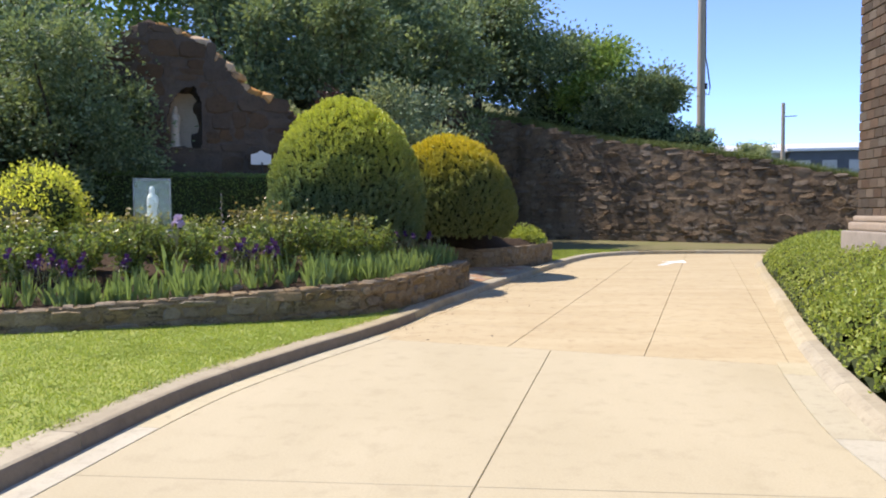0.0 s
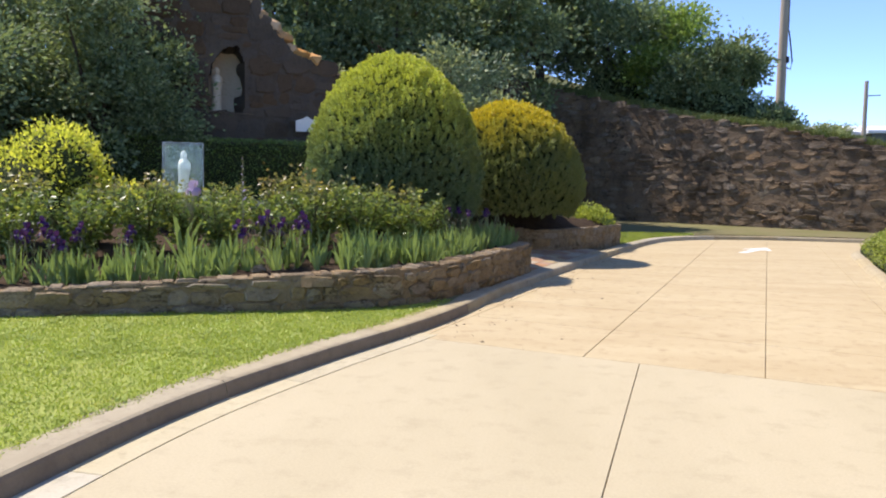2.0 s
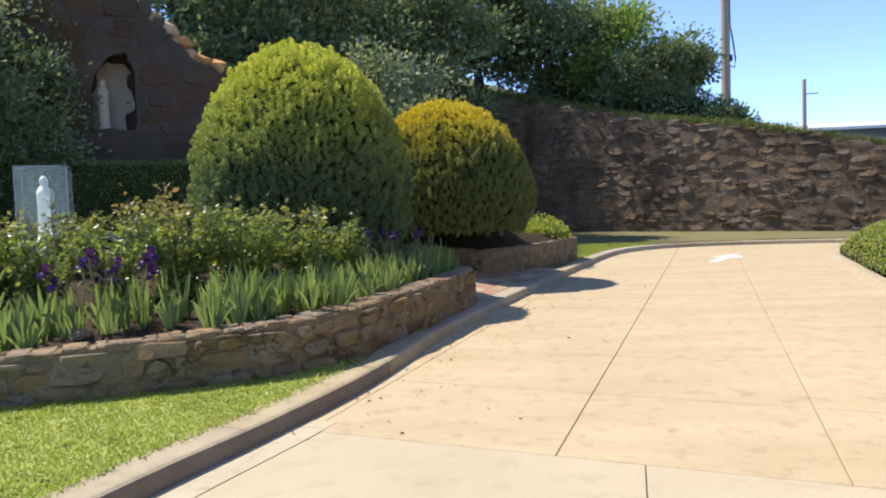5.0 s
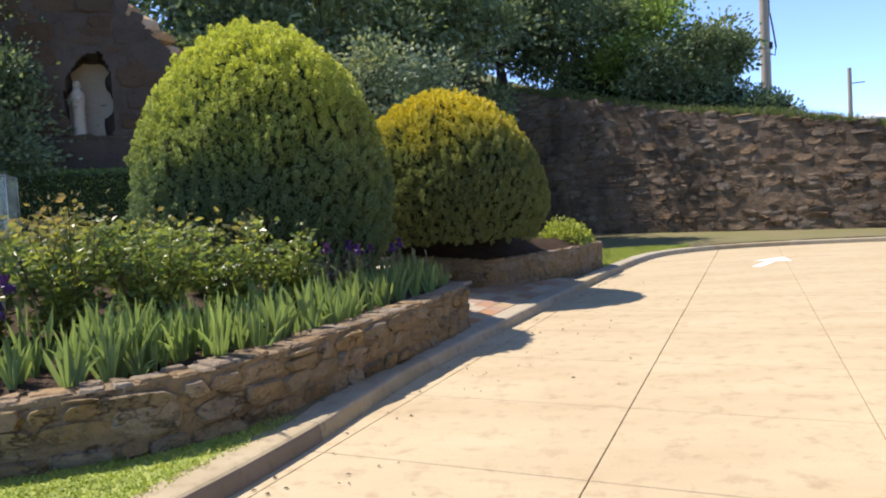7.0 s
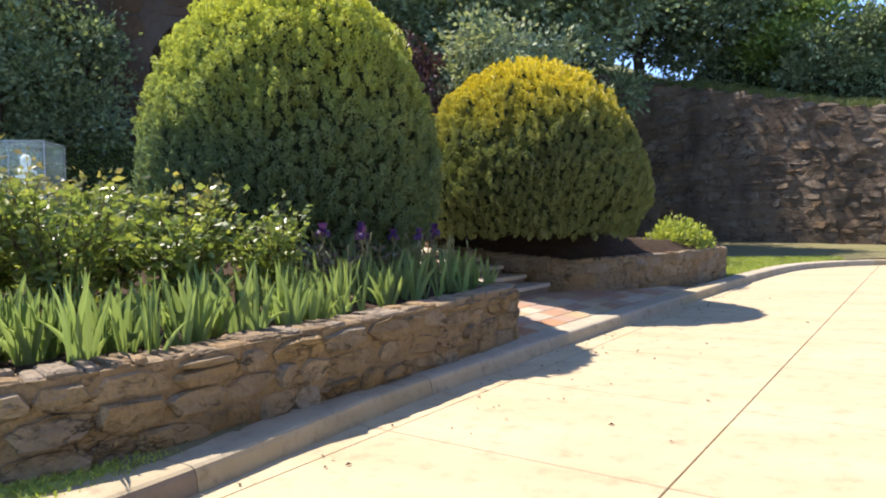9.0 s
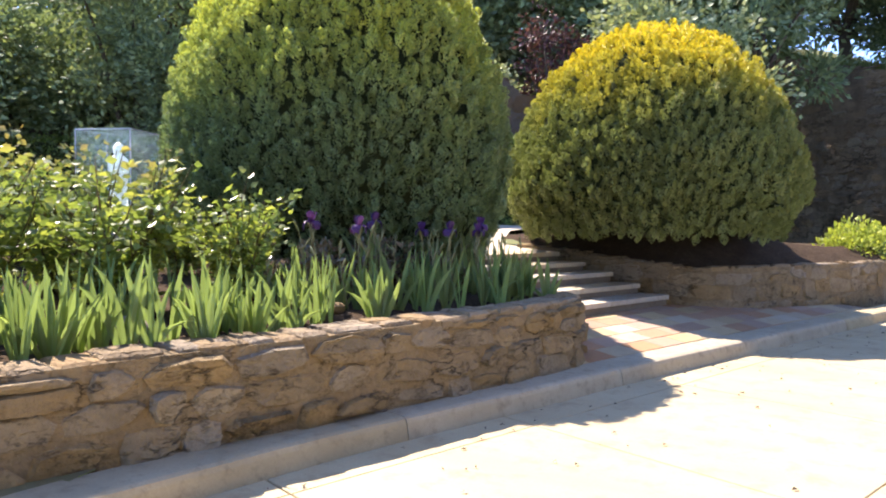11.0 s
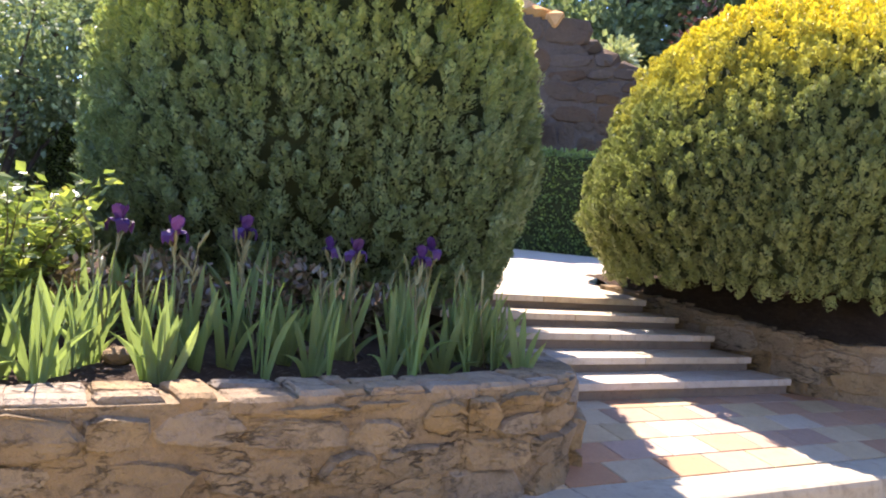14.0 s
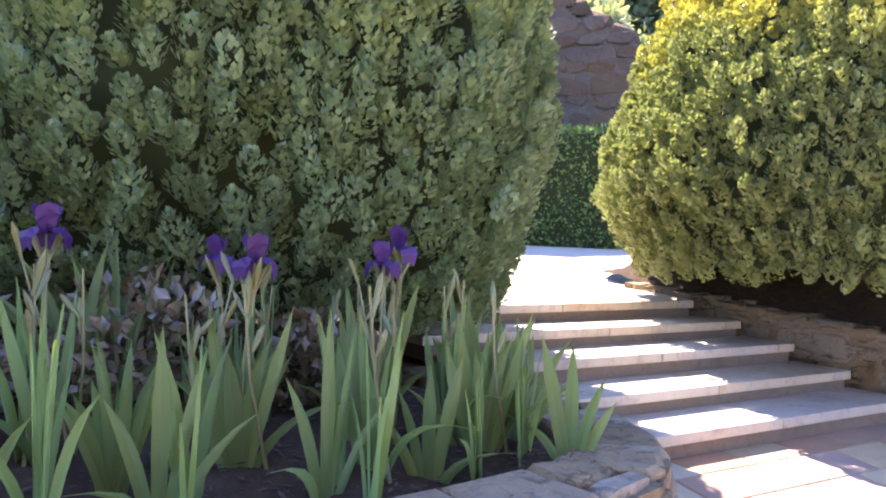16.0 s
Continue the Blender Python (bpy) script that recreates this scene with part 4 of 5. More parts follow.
    radial = ax[:, None] * np.cos(wa)[..., None] + ay[:, None] * np.sin(wa)[..., None]
    cc = (root[:, None] + grow[:, None] * (ht * length[:, None])[..., None] + radial * rad[..., None]).reshape(-1, 3)
    dd = (grow[:, None] * 0.85 + radial * 0.45).reshape(-1, 3) + rs.normal(0, 0.14, (clusters * k, 3))
    dd /= np.linalg.norm(dd, axis=1)[:, None]
    side = np.cross(dd, radial.reshape(-1, 3) + rs.normal(0, 0.18, (clusters * k, 3)))
    side /= np.linalg.norm(side, axis=1)[:, None] + 1e-9
    ll = 0.029 * rs.uniform(0.7, 1.3, (clusters * k, 1))
    v = np.empty((clusters * k, 4, 3))
    v[:, 0], v[:, 2] = cc - dd * ll * 0.5, cc + dd * ll * 0.5
    v[:, 1], v[:, 3] = cc + side * ll * 0.36, cc - side * ll * 0.36
    v, f = v.reshape(-1, 3), np.arange(clusters * k * 4).reshape(-1, 4)
    v[:, 1] *= ey
    add_mesh("foliage", v, f, mat, t)
    vs, fs = tube([(0, 0, -0.32), (0.03, 0, 0.1), (0, 0.02, 0.5)], [0.13, 0.11, 0.09])
    add_mesh("trunk", vs, fs, BARK, t)
    t.rotation_euler[2] = rot
    return t


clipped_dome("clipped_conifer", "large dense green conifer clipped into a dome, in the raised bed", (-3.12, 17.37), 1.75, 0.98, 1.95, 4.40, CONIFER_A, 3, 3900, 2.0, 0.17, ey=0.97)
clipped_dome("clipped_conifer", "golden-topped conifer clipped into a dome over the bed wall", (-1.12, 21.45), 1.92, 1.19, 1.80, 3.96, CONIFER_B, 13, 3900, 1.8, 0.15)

# ---- irises ----
def blade_strip(base, ang, lean, height, width, bend, rng):
    """One sword leaf, folded along its middle, tapering to a point."""
    d = Vector((math.cos(ang), math.sin(ang), 0))
    s = Vector((-d.y, d.x, 0))
    vs, fs = [], []
    n = 6
    for i in range(n + 1):
        t = i / n
        w = width * (0.75 + 0.5 * t - 0.2 * t * t) * (1 - max(0, (t - 0.55) / 0.45) ** 1.6)
        out = math.sin(lean) * height * t + bend * t * t * t * height
        zz = math.cos(lean) * height * t - abs(bend) * 0.45 * t ** 3 * height
        c = base + d * out + Vector((0, 0, zz))
        vs += [c - d * w * 0.5 * math.cos(lean), c + s * width * 0.10, c + d * w * 0.5 * math.cos(lean)]
    for i in range(n):
        for k in range(2):
            fs.append((i * 3 + k, i * 3 + k + 1, i * 3 + k + 4, i * 3 + k + 3))
    return vs, fs


def petal(base, ang, up, out, drop, width):
    d = Vector((math.cos(ang), math.sin(ang), 0))
    s = Vector((-d.y, d.x, 0))
    vs, fs = [], []
    n = 5
    for i in range(n + 1):
        t = i / n
        c = base + d * out * math.sin(t * 1.9) + Vector((0, 0, up * math.sin(t * 1.5) - drop * t ** 2.2))
        w = width * (0.35 + 1.1 * math.sin(min(1, t * 0.95 + 0.05) * math.pi * 0.86))
        vs += [c - s * w * 0.5 + Vector((0, 0, 0.008 * math.sin(i * 2.3))), c + Vector((0, 0, 0.012)), c + s * w * 0.5 + Vector((0, 0, 0.008 * math.cos(i * 2.9)))]
    for i in range(n):
        for k in range(2):
            fs.append((i * 3 + k, i * 3 + k + 1, i * 3 + k + 4, i * 3 + k + 3))
    return vs, fs


def iris(seed, fans, flowers, height, petal_mat, label, bare=0):
    rng = random.Random(seed)
    t = thing("iris", label, "iris", "irises in the raised bed")
    for fnum in range(fans):
        base = Vector((rng.uniform(-0.10, 0.10), rng.uniform(-0.10, 0.10), -0.02))
        ang = rng.uniform(0, math.pi)
        h = Heap()
        n = rng.randint(4, 6)
        for i in range(n):
            f = i / (n - 1) - 0.5
            h.add(*blade_strip(base + Vector((math.cos(ang), math.sin(ang), 0)) * f * 0.05, ang + rng.uniform(-0.45, 0.45), f * rng.uniform(0.3, 1.05), height * rng.uniform(0.65, 1.15) * (1 - abs(f) * 0.45), rng.uniform(0.036, 0.052), f * rng.uniform(-0.2, 0.5) if rng.random() < 0.85 else f * 1.2, rng))
        add_mesh("leaf_fan", h.v, h.f, IRIS_LEAF, t)
    for k in range(flowers + bare):
        a = rng.uniform(0, 6.28)
        top = Vector((math.cos(a) * rng.uniform(0.05, 0.14), math.sin(a) * rng.uniform(0.05, 0.14), height * rng.uniform(1.0, 1.28)))
        b = Vector((rng.uniform(-0.12, 0.12), rng.uniform(-0.12, 0.12), 0))
        h = Heap()
        h.add(*tube([b, b.lerp(top, 0.5) + Vector((0.01, -0.01, 0)), top], [0.0055, 0.0045, 0.0035], 6))
        for q in range(rng.randint(1, 3)):
            z = rng.uniform(0.62, 0.95)
            c = b.lerp(top, z)
            e = c + Vector((rng.uniform(-0.045, 0.045), rng.uniform(-0.045, 0.045), rng.uniform(0.05, 0.09)))
            h.add(*tube([c, c.lerp(e, 0.6), e, e + (e - c) * 0.35], [0.005, 0.008, 0.010, 0.002], 6))
        stem = add_mesh("flower_stem", h.v, h.f, IRIS_STEM, t)
        if k < flowers:
            h = Heap()
            for i in range(3):
                w = a + i * 2.094
                h.add(*petal(top, w, 0.035, 0.065, 0.085, 0.05))
                h.add(*petal(top, w + 1.05, 0.085, 0.032, 0.0, 0.045))
            add_mesh("flower", h.v, h.f, petal_mat, stem)
    return t


KINDS = [iris(1, 3, 0, 0.46, IRIS_PETAL, "clump of green sword-shaped iris leaves on dark soil"),
         iris(2, 3, 0, 0.50, IRIS_PETAL, "clump of green sword-shaped iris leaves on dark soil"),
         iris(3, 1, 1, 0.52, IRIS_PETAL, "iris with sword leaves, spent stems and a dark purple flower", 2),
         iris(4, 3, 2, 0.49, IRIS_PETAL, "iris clump with sword leaves and dark purple flowers", 1),
         iris(5, 1, 0, 0.48, IRIS_PETAL, "iris leaf fan with a spent brown flower stem", 1),
         iris(6, 3, 0, 0.42, IRIS_PETAL, "low clump of green iris leaves"),
         iris(7, 2, 2, 0.62, IRIS_PALE, "tall iris with pale lilac flowers above the roses")]
rng = random.Random(12)
for row, (off, step) in enumerate(((-0.46, 0.16), (-0.70, 0.18), (-1.0, 0.34), (-1.35, 0.6))):
    s = 3.2
    while s < 21.2:
        p = BED1.at(s, off + rng.uniform(-0.10, 0.10))
        east = p.y > 14.3
        s += step * rng.uniform(0.75, 1.35) * (1.0 if not east else 2.1 if row < 2 else 1.3)
        if (not east and noise.noise((s * 0.55, row * 3.0, 4)) < (-0.12 if row < 2 else -0.3)) or p.x < -1.75 and p.y > 17.35:
            continue
        if row == 3 and not east:
            continue
        if east:
            pick = rng.choice(((0, 1, 5, 0, 1), (0, 4, 1, 4), (4, 4, 0, 4, 5), (4, 4, 1))[row])
        else:
            pick = rng.choice(((0, 1, 5), (0, 1, 0, 1, 2), (3, 2, 1, 3))[row])
        if not east:
            in_bloom = abs(p.x + 3.5) < 0.4 or -6.4 < p.x < -4.9
            pick = rng.choice((3, 3, 2)) if in_bloom and row > 0 else rng.choice((0, 1, 5))
        if math.hypot(p.x + 3.14, p.y - 17.37) < 1.6:
            continue
        m = pose(p.x, p.y, soil_z(p.x, p.y) - 0.01, 0, 0, rng.uniform(0, 360)) @ Matrix.Scale(rng.uniform(0.82, 1.15), 4)
        copy_thing(KINDS[pick], m).matrix_basis = m
for y, inset, turn in ((15.25, 1.0, 20), (15.6, 0.85, 200), (15.95, 1.0, 75), (16.3, 0.8, 310), (16.5, 1.0, 140), (16.75, 0.75, 35), (16.95, 0.95, 255)):
    x = float(np.interp(y, [14.6, 15.8, 16.85, 17.3], [-0.78, -0.5, -0.30, -0.36])) - inset
    m = pose(x, y, soil_z(x, y) - 0.01, 0, 0, turn) @ Matrix.Scale(0.84 + 0.02 * (turn % 7), 4)
    copy_thing(KINDS[2], m).matrix_basis = m
for x, y in ((-4.75, 11.9),):
    m = pose(x, y, soil_z(x, y), 0, 0, x * 90) @ Matrix.Scale(1.35, 4)
    copy_thing(KINDS[6], m).matrix_basis = m
for src in KINDS:
    for o in list(src.children_recursive) + [src]:
        bpy.data.objects.remove(o)

spike = thing("flower_spike", "tall slender flower spike with small pale buds among the roses", "flower", at=(-3.85, 11.55, soil_z(-3.85, 11.55)))
stem = add_mesh("stalk", *tube([(0, 0, -0.05), (0.02, 0.01, 0.6), (0.0, 0.02, 1.1), (0.01, 0.02, 1.5)], [0.010, 0.009, 0.007, 0.003], 6), IRIS_STEM, spike)
rng = random.Random(6)
for i in range(16):
    z, a = 0.92 + i * 0.036, i * 2.4
    c = Vector((0.01, 0.02, z))
    e = c + Vector((math.cos(a), math.sin(a), 0.9)) * (0.05 - i * 0.0022)
    add_mesh("bud", *tube([c, c.lerp(e, 0.55), e], [0.004, 0.014 - i * 0.0005, 0.003], 6), IRIS_PALE if i % 3 == 0 else IRIS_STEM, stem)

# ---- roses and shrubs ----
def cane_bush(name, label, category, group, seed, height, radius, leaves, leaf_len, leaf_mat, stem_mat, blooms=0, bloom_mat=None, canes=11, low=0.10):
    """Canes that fork from the base, with leaves along their upper parts."""
    rng = random.Random(seed)
    t = thing(name, label, category, group)
    stems = Heap()
    cents, dirs, tips = [], [], []
    per = leaves // (canes * 4)
    for c in range(canes):
        a = 2 * math.pi * c / canes + rng.uniform(-0.3, 0.3)
        out = radius * rng.uniform(0.25, 0.95)
        knee = Vector((math.cos(a) * out * 0.5, math.sin(a) * out * 0.5, height * rng.uniform(0.35, 0.5)))
        stems.add(*tube([(0.03 * math.cos(a), 0.03 * math.sin(a), -0.05), knee * 0.55, knee], [0.014, 0.011, 0.009], 5))
        for f in range(4):
            b = a + rng.uniform(-1.0, 1.0)
            tip = knee + Vector((math.cos(b) * radius * rng.uniform(0.1, 0.55), math.sin(b) * radius * rng.uniform(0.1, 0.55), height * rng.uniform(0.12, 0.62 if f else 0.78)))
            mid = knee.lerp(tip, 0.5) + Vector((rng.uniform(-0.04, 0.04), rng.uniform(-0.04, 0.04), 0.02))
            stems.add(*tube([knee, mid, tip], [0.008, 0.006, 0.003], 5))
            tips.append(tip)
            for q in range(per):
                tt = rng.uniform(-0.95, 1.05)
                s = knee.lerp(mid, tt * 2) if tt < 0.5 else mid.lerp(tip, tt * 2 - 1)
                w = rng.uniform(0, 6.283)
                e = Vector((math.cos(w), math.sin(w), rng.uniform(-0.25, 0.6)))
                s2 = s + e * rng.uniform(0.01, 0.11)
                if s2.z > height * low:
                    cents.append(s2)
                    dirs.append(e)
    add_mesh("woody_frame", stems.v, stems.f, stem_mat, t)
    v, f = leaf_quads(np.array([tuple(c) for c in cents]), np.array([tuple(d) for d in dirs]), leaf_len, leaf_len * 0.62, seed, 0.3)
    add_mesh("foliage", v, f, leaf_mat, t)
    return t


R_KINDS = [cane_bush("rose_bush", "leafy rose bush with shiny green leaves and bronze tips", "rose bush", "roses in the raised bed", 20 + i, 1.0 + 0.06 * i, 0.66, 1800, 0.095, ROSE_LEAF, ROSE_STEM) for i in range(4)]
rng = random.Random(77)
for i, (x, y, k) in enumerate([(-2.0, 14.95, 0.95), (-2.35, 14.2, 0.95), (-2.75, 13.45, 1.0), (-3.3, 13.0, 0.95), (-3.9, 12.75, 0.95), (-4.5, 12.35, 0.8), (-5.15, 12.55, 0.8), (-5.6, 12.1, 0.9), (-6.3, 11.6, 0.95), (-7.1, 11.35, 1.0), (-7.9, 11.0, 1.0),
                               (-3.1, 14.3, 0.95), (-3.7, 13.7, 0.95), (-6.6, 12.5, 0.95), (-7.6, 12.1, 1.0), (-8.7, 10.7, 1.0), (-9.3, 11.3, 1.05), (-3.2, 15.4, 0.6), (-4.2, 15.9, 0.6), (-4.4, 14.7, 0.85), (-5.3, 14.3, 0.85), (-6.3, 13.9, 0.85), (-5.7, 15.2, 0.85)]):
    m = pose(x, y, soil_z(x, y) - 0.02, 0, 0, rng.uniform(0, 360)) @ Matrix.Scale(k * rng.uniform(0.74, 0.98), 4)
    copy_thing(R_KINDS[i % 4], m).matrix_basis = m
for src in R_KINDS:
    for o in list(src.children_recursive) + [src]:
        bpy.data.objects.remove(o)


def shrub(name, label, category, at, radii, n, leaf, mat, seed, core=True, group="", up=0.3, lumps=9):
    """A dense shrub: leaves over a lumpy body on short stems."""
    rs = np.random.RandomState(seed)
    t = thing(name, label, category, group, at)
    cs = rs.normal(0, 1, (lumps, 3))
    cs /= np.linalg.norm(cs, axis=1)[:, None]
    cs[:, 2] = np.abs(cs[:, 2]) * 0.9
    cen = cs * 0.55
    rad = rs.uniform(0.38, 0.6, lumps)
    pick = rs.randint(0, lumps, n)
    d = rs.normal(0, 1, (n, 3))
    d /= np.linalg.norm(d, axis=1)[:, None]
    pts = cen[pick] + d * (rad[pick] * rs.uniform(0.72, 1.06, n))[:, None]
    keep = pts[:, 2] > -0.05
    pts, d = pts[keep], d[keep]
    rad3 = np.array(radii)
    pts = pts * rad3 + np.array([0, 0, radii[2] * 0.12])
    v, f = leaf_quads(pts, d * 0.7 + np.array([0, 0, up]), leaf, leaf * 0.55, seed + 1, 0.5)
    add_mesh("foliage", v, f, mat, t)
    h = Heap()
    for i in range(lumps):
        e = Vector(cen[i] * rad3)
        h.add(*tube([(0.05 * (i % 3 - 1), 0.05 * (i % 2), -0.1), e * 0.5, e], [0.03 * max(radii), 0.02 * max(radii), 0.008], 5))
    add_mesh("woody_frame", h.v, h.f, BARK, t)
    if core:
        bm = bmesh.new()
        for i in range(lumps):
            bmesh.ops.create_icosphere(bm, subdivisions=2, radius=1.0, matrix=Matrix.Translation(Vector(cen[i] * rad3) + Vector((0, 0, radii[2] * 0.12))) @ Matrix.Diagonal((*(rad3 * rad[i] * 0.74), 1)))
        part("inner_body", bm, CONIFER_CORE, t, "solid inner body painted as dark as the shade between leaves")
    return t


shrub("golden_shrub", "rounded golden-green shrub at the back of the bed", "shrub", (-8.85, 14.9, 0.85), (1.75, 1.4, 1.85), 11000, 0.085, YELLOW_LEAF, 5)
shrub("low_shrub", "small bright green shrub at the end of the far bed", "shrub", (1.15, 25.0, 0.74), (0.62, 0.75, 0.58), 2000, 0.085, GROUNDCOVER, 15, core=False, up=0.7, lumps=14)
for i, (x, y) in enumerate(((1.55, 24.9), (1.7, 25.5), (1.35, 25.9))):
    m = pose(x, y, 0.72, 0, 0, i * 70)
    t = iris(30 + i, 3, 0, 0.42, IRIS_PETAL, "clump of green iris leaves at the end of the far bed")
    t.matrix_basis = m

for i, (x, y, r) in enumerate(((-1.95, 15.75, 0.34), (-1.8, 16.35, 0.36), (-1.62, 16.95, 0.30), (-2.25, 15.25, 0.3))):
    shrub("low_plant", "low bronze-leaved plant at the foot of the conifer", "plant", (x, y, soil_z(x, y) - 0.02), (r, r, r * 1.1), 1300, 0.062, HEUCHERA, 80 + i, core=False, group="low plants under the conifer", lumps=6)

# ---- hedge before the grotto, grotto, shrine ----
G0, GU = Vector((-9.4, 23.8, 0)), Vector((0.860, 0.510, 0))
GN = Vector((0.510, -0.860, 0))


def hedge(a, b, depth, z0, z1, n, leaf, mat, seed, label):
    """A clipped hedge: a solid dark body and a coat of small leaves."""
    t = thing("hedge", label, "hedge", at=(*((Vector(a) + Vector(b)) / 2), z0))
    a, b = Vector((*a, 0)), Vector((*b, 0))
    d = (b - a).normalized()
    s = Vector((-d.y, d.x, 0))
    L = (b - a).length
    rs = np.random.RandomState(seed)
    o = Vector(t.location)
    bm = bmesh.new()
    box(bm, ((a + b) / 2 + Vector((0, 0, (z0 + z1) / 2 - 0.03)) - o), (L - 0.1, depth - 0.12, z1 - z0 - 0.08), 0.05, math.atan2(d.y, d.x))
    part("inner_body", bm, CONIFER_CORE, t, "solid inner body painted as dark as the shade between leaves")
    pts, dirs = [], []
    for i in range(n):
        q = rs.rand()
        u, w = rs.uniform(0, L), rs.uniform(-depth / 2, depth / 2)
        z = rs.uniform(z0, z1)
        if q < 0.62:
            w, e = -depth / 2, -s
        elif q < 0.8:
            z, e = z1, Vector((0, 0, 1))
        elif q < 0.9:
            w, e = depth / 2, s
        else:
            u, e = (0 if rs.rand() < 0.5 else L), d * (1 if u else -1)
        p = a + d * u + s * w + Vector((0, 0, z)) + e * (rs.uniform(-0.05, 0.05) + 0.03 * noise.noise((u * 2, z * 2, w)))
        pts.append(tuple(p - o))
        dirs.append(tuple(e + Vector((0, 0, 0.3))))
    v, f = leaf_quads(np.array(pts), np.array(dirs), leaf, leaf * 0.6, seed, 0.6)
    add_mesh("foliage", v, f, mat, t)
    return t


ha = G0 + GU * -8 + GN * 0.9
hb = G0 + GU * 4.6 + GN * 0.9
hedge(ha[:2], hb[:2], 0.8, 1.05, 2.98, 22000, 0.07, HEDGE_LEAF, 61, "tall dark clipped hedge standing before the stone grotto")

grotto = thing("grotto", "dark rough stone grotto gable with a niche holding a statue", "grotto", at=(G0.x, G0.y, 1.0))
OUT = [(-6.5, 1.0), (-6.0, 3.6), (-4.3, 4.6), (-3.1, 5.7), (-2.45, 6.9), (-1.9, 7.25), (-1.1, 7.7), (0.0, 7.35), (0.6, 6.93), (1.2, 6.4), (1.72, 5.75), (2.5, 5.5), (3.1, 4.95), (3.9, 4.6), (4.8, 3.9), (5.4, 2.6), (5.6, 1.0)]
NICHE = [(-0.88, 3.87), (0.22, 3.88), (0.27, 5.3), (0.05, 5.85), (-0.35, 5.75), (-0.75, 5.2)]


class Flat:
    def at(self, s, off=0.0, z=0.0):
        return G0 + GU * s + GN * off + Vector((0, 0, z)) - Vector(grotto.location)


GF = Flat()
cell, vid, vs, fs = 0.05, {}, [], []
for i in range(-135, 118):
    for j in range(19, 158):
        cu, cz = (i + 0.5) * cell, (j + 0.5) * cell
        if inside(OUT, cu, cz) and not inside(NICHE, cu, cz):
            ids = []
            for a, b in ((i, j), (i + 1, j), (i + 1, j + 1), (i, j + 1)):
                if (a, b) not in vid:
                    vid[(a, b)] = len(vs)
                    vs.append(GF.at(a * cell, 0.05 * noise.noise((a * 0.15, b * 0.15, 0)), b * cell))
                ids.append(vid[(a, b)])
            fs.append(ids)
body = add_mesh("body", vs, fs, GROTTO, grotto)
md = body.modifiers.new("thickness", 'SOLIDIFY')
md.thickness, md.offset = 0.9, -1
rubble(grotto, GF, -6.3, 5.5, lambda s: 1.0, lambda s: 7.8, 0.0, 0.42, 0.6, (GROTTO, GROTTO), 51, keep=lambda s, z: inside(OUT, s, z) and not inside([(u * 1.0 + (0.12 if u > -0.3 else -0.12), z2 + (0.1 if z2 > 4.5 else -0.1)) for u, z2 in NICHE], s, z) and z > 2.6, bulge=0.022, jit=0.2, gap=0.0)
rng = random.Random(8)
for i in range(5, len(OUT) - 4):
    (u0, z0), (u1, z1) = OUT[i], OUT[i + 1]
    n = max(1, int(math.hypot(u1 - u0, z1 - z0) / 0.3))
    for k in range(n):
        t = (k + 0.5) / n
        bm = bmesh.new()
        bmesh.ops.create_icosphere(bm, subdivisions=1, radius=1.0)
        for v in bm.verts:
            v.co *= rng.uniform(0.8, 1.15)
        bmesh.ops.transform(bm, matrix=Matrix.Translation(GF.at(u0 + (u1 - u0) * t, -0.35 + rng.uniform(-0.1, 0.1), z0 + (z1 - z0) * t + 0.02)) @ Matrix.Rotation(rng.uniform(0, 3), 4, 'Z') @ Matrix.Diagonal((rng.uniform(0.24, 0.38), rng.uniform(0.35, 0.5), rng.uniform(0.18, 0.28), 1)), verts=bm.verts)
        part("coping_stone", bm, RUST_STONE if -1.2 < u0 < 2.0 else GROTTO, grotto)
bm = bmesh.new()
f0 = [bm.verts.new(GF.at(u, -1.02, z)) for u, z in ((-1.1, 3.8), (0.5, 3.8), (0.5, 6.0), (-1.1, 6.0))]
bm.faces.new(f0)
f1 = [bm.verts.new(GF.at(u, o, 3.86)) for u, o in ((-1.1, 0.05), (0.5, 0.05), (0.5, -1.02), (-1.1, -1.02))]
bm.faces.new(f1)
part("niche_back", bm, PALE_PLASTER, grotto, "pale plastered back of the niche")


def statue(name, label, at, h, mat, rz=0.0):
    """A draped standing figure as one plain mesh: base, robe, folded sleeves, veiled head."""
    prof = [(0.0, 0.15), (0.02, 0.155), (0.03, 0.125), (0.12, 0.115), (0.35, 0.10), (0.52, 0.098), (0.62, 0.112), (0.72, 0.122), (0.78, 0.112), (0.82, 0.075), (0.845, 0.052), (0.875, 0.058), (0.92, 0.066), (0.96, 0.055), (0.99, 0.028), (1.0, 0.004)]
    bm = bmesh.new()
    seg = 20
    rings = []
    for z, r in prof:
        rings.append([bm.verts.new((r * h * (1 + (0.07 * math.sin(k * 2.5 * 2 * math.pi / seg * 2) if 0.05 < z < 0.7 else 0)) * math.cos(2 * math.pi * k / seg),
                                    r * h * 0.8 * math.sin(2 * math.pi * k / seg) - (0.02 * h if 0.6 < z < 0.8 else 0), z * h)) for k in range(seg)])
    for a, b in zip(rings, rings[1:]):
        for k in range(seg):
            bm.faces.new((a[k], a[(k + 1) % seg], b[(k + 1) % seg], b[k]))
    bm.faces.new(rings[0][::-1])
    bm.faces.new(rings[-1])
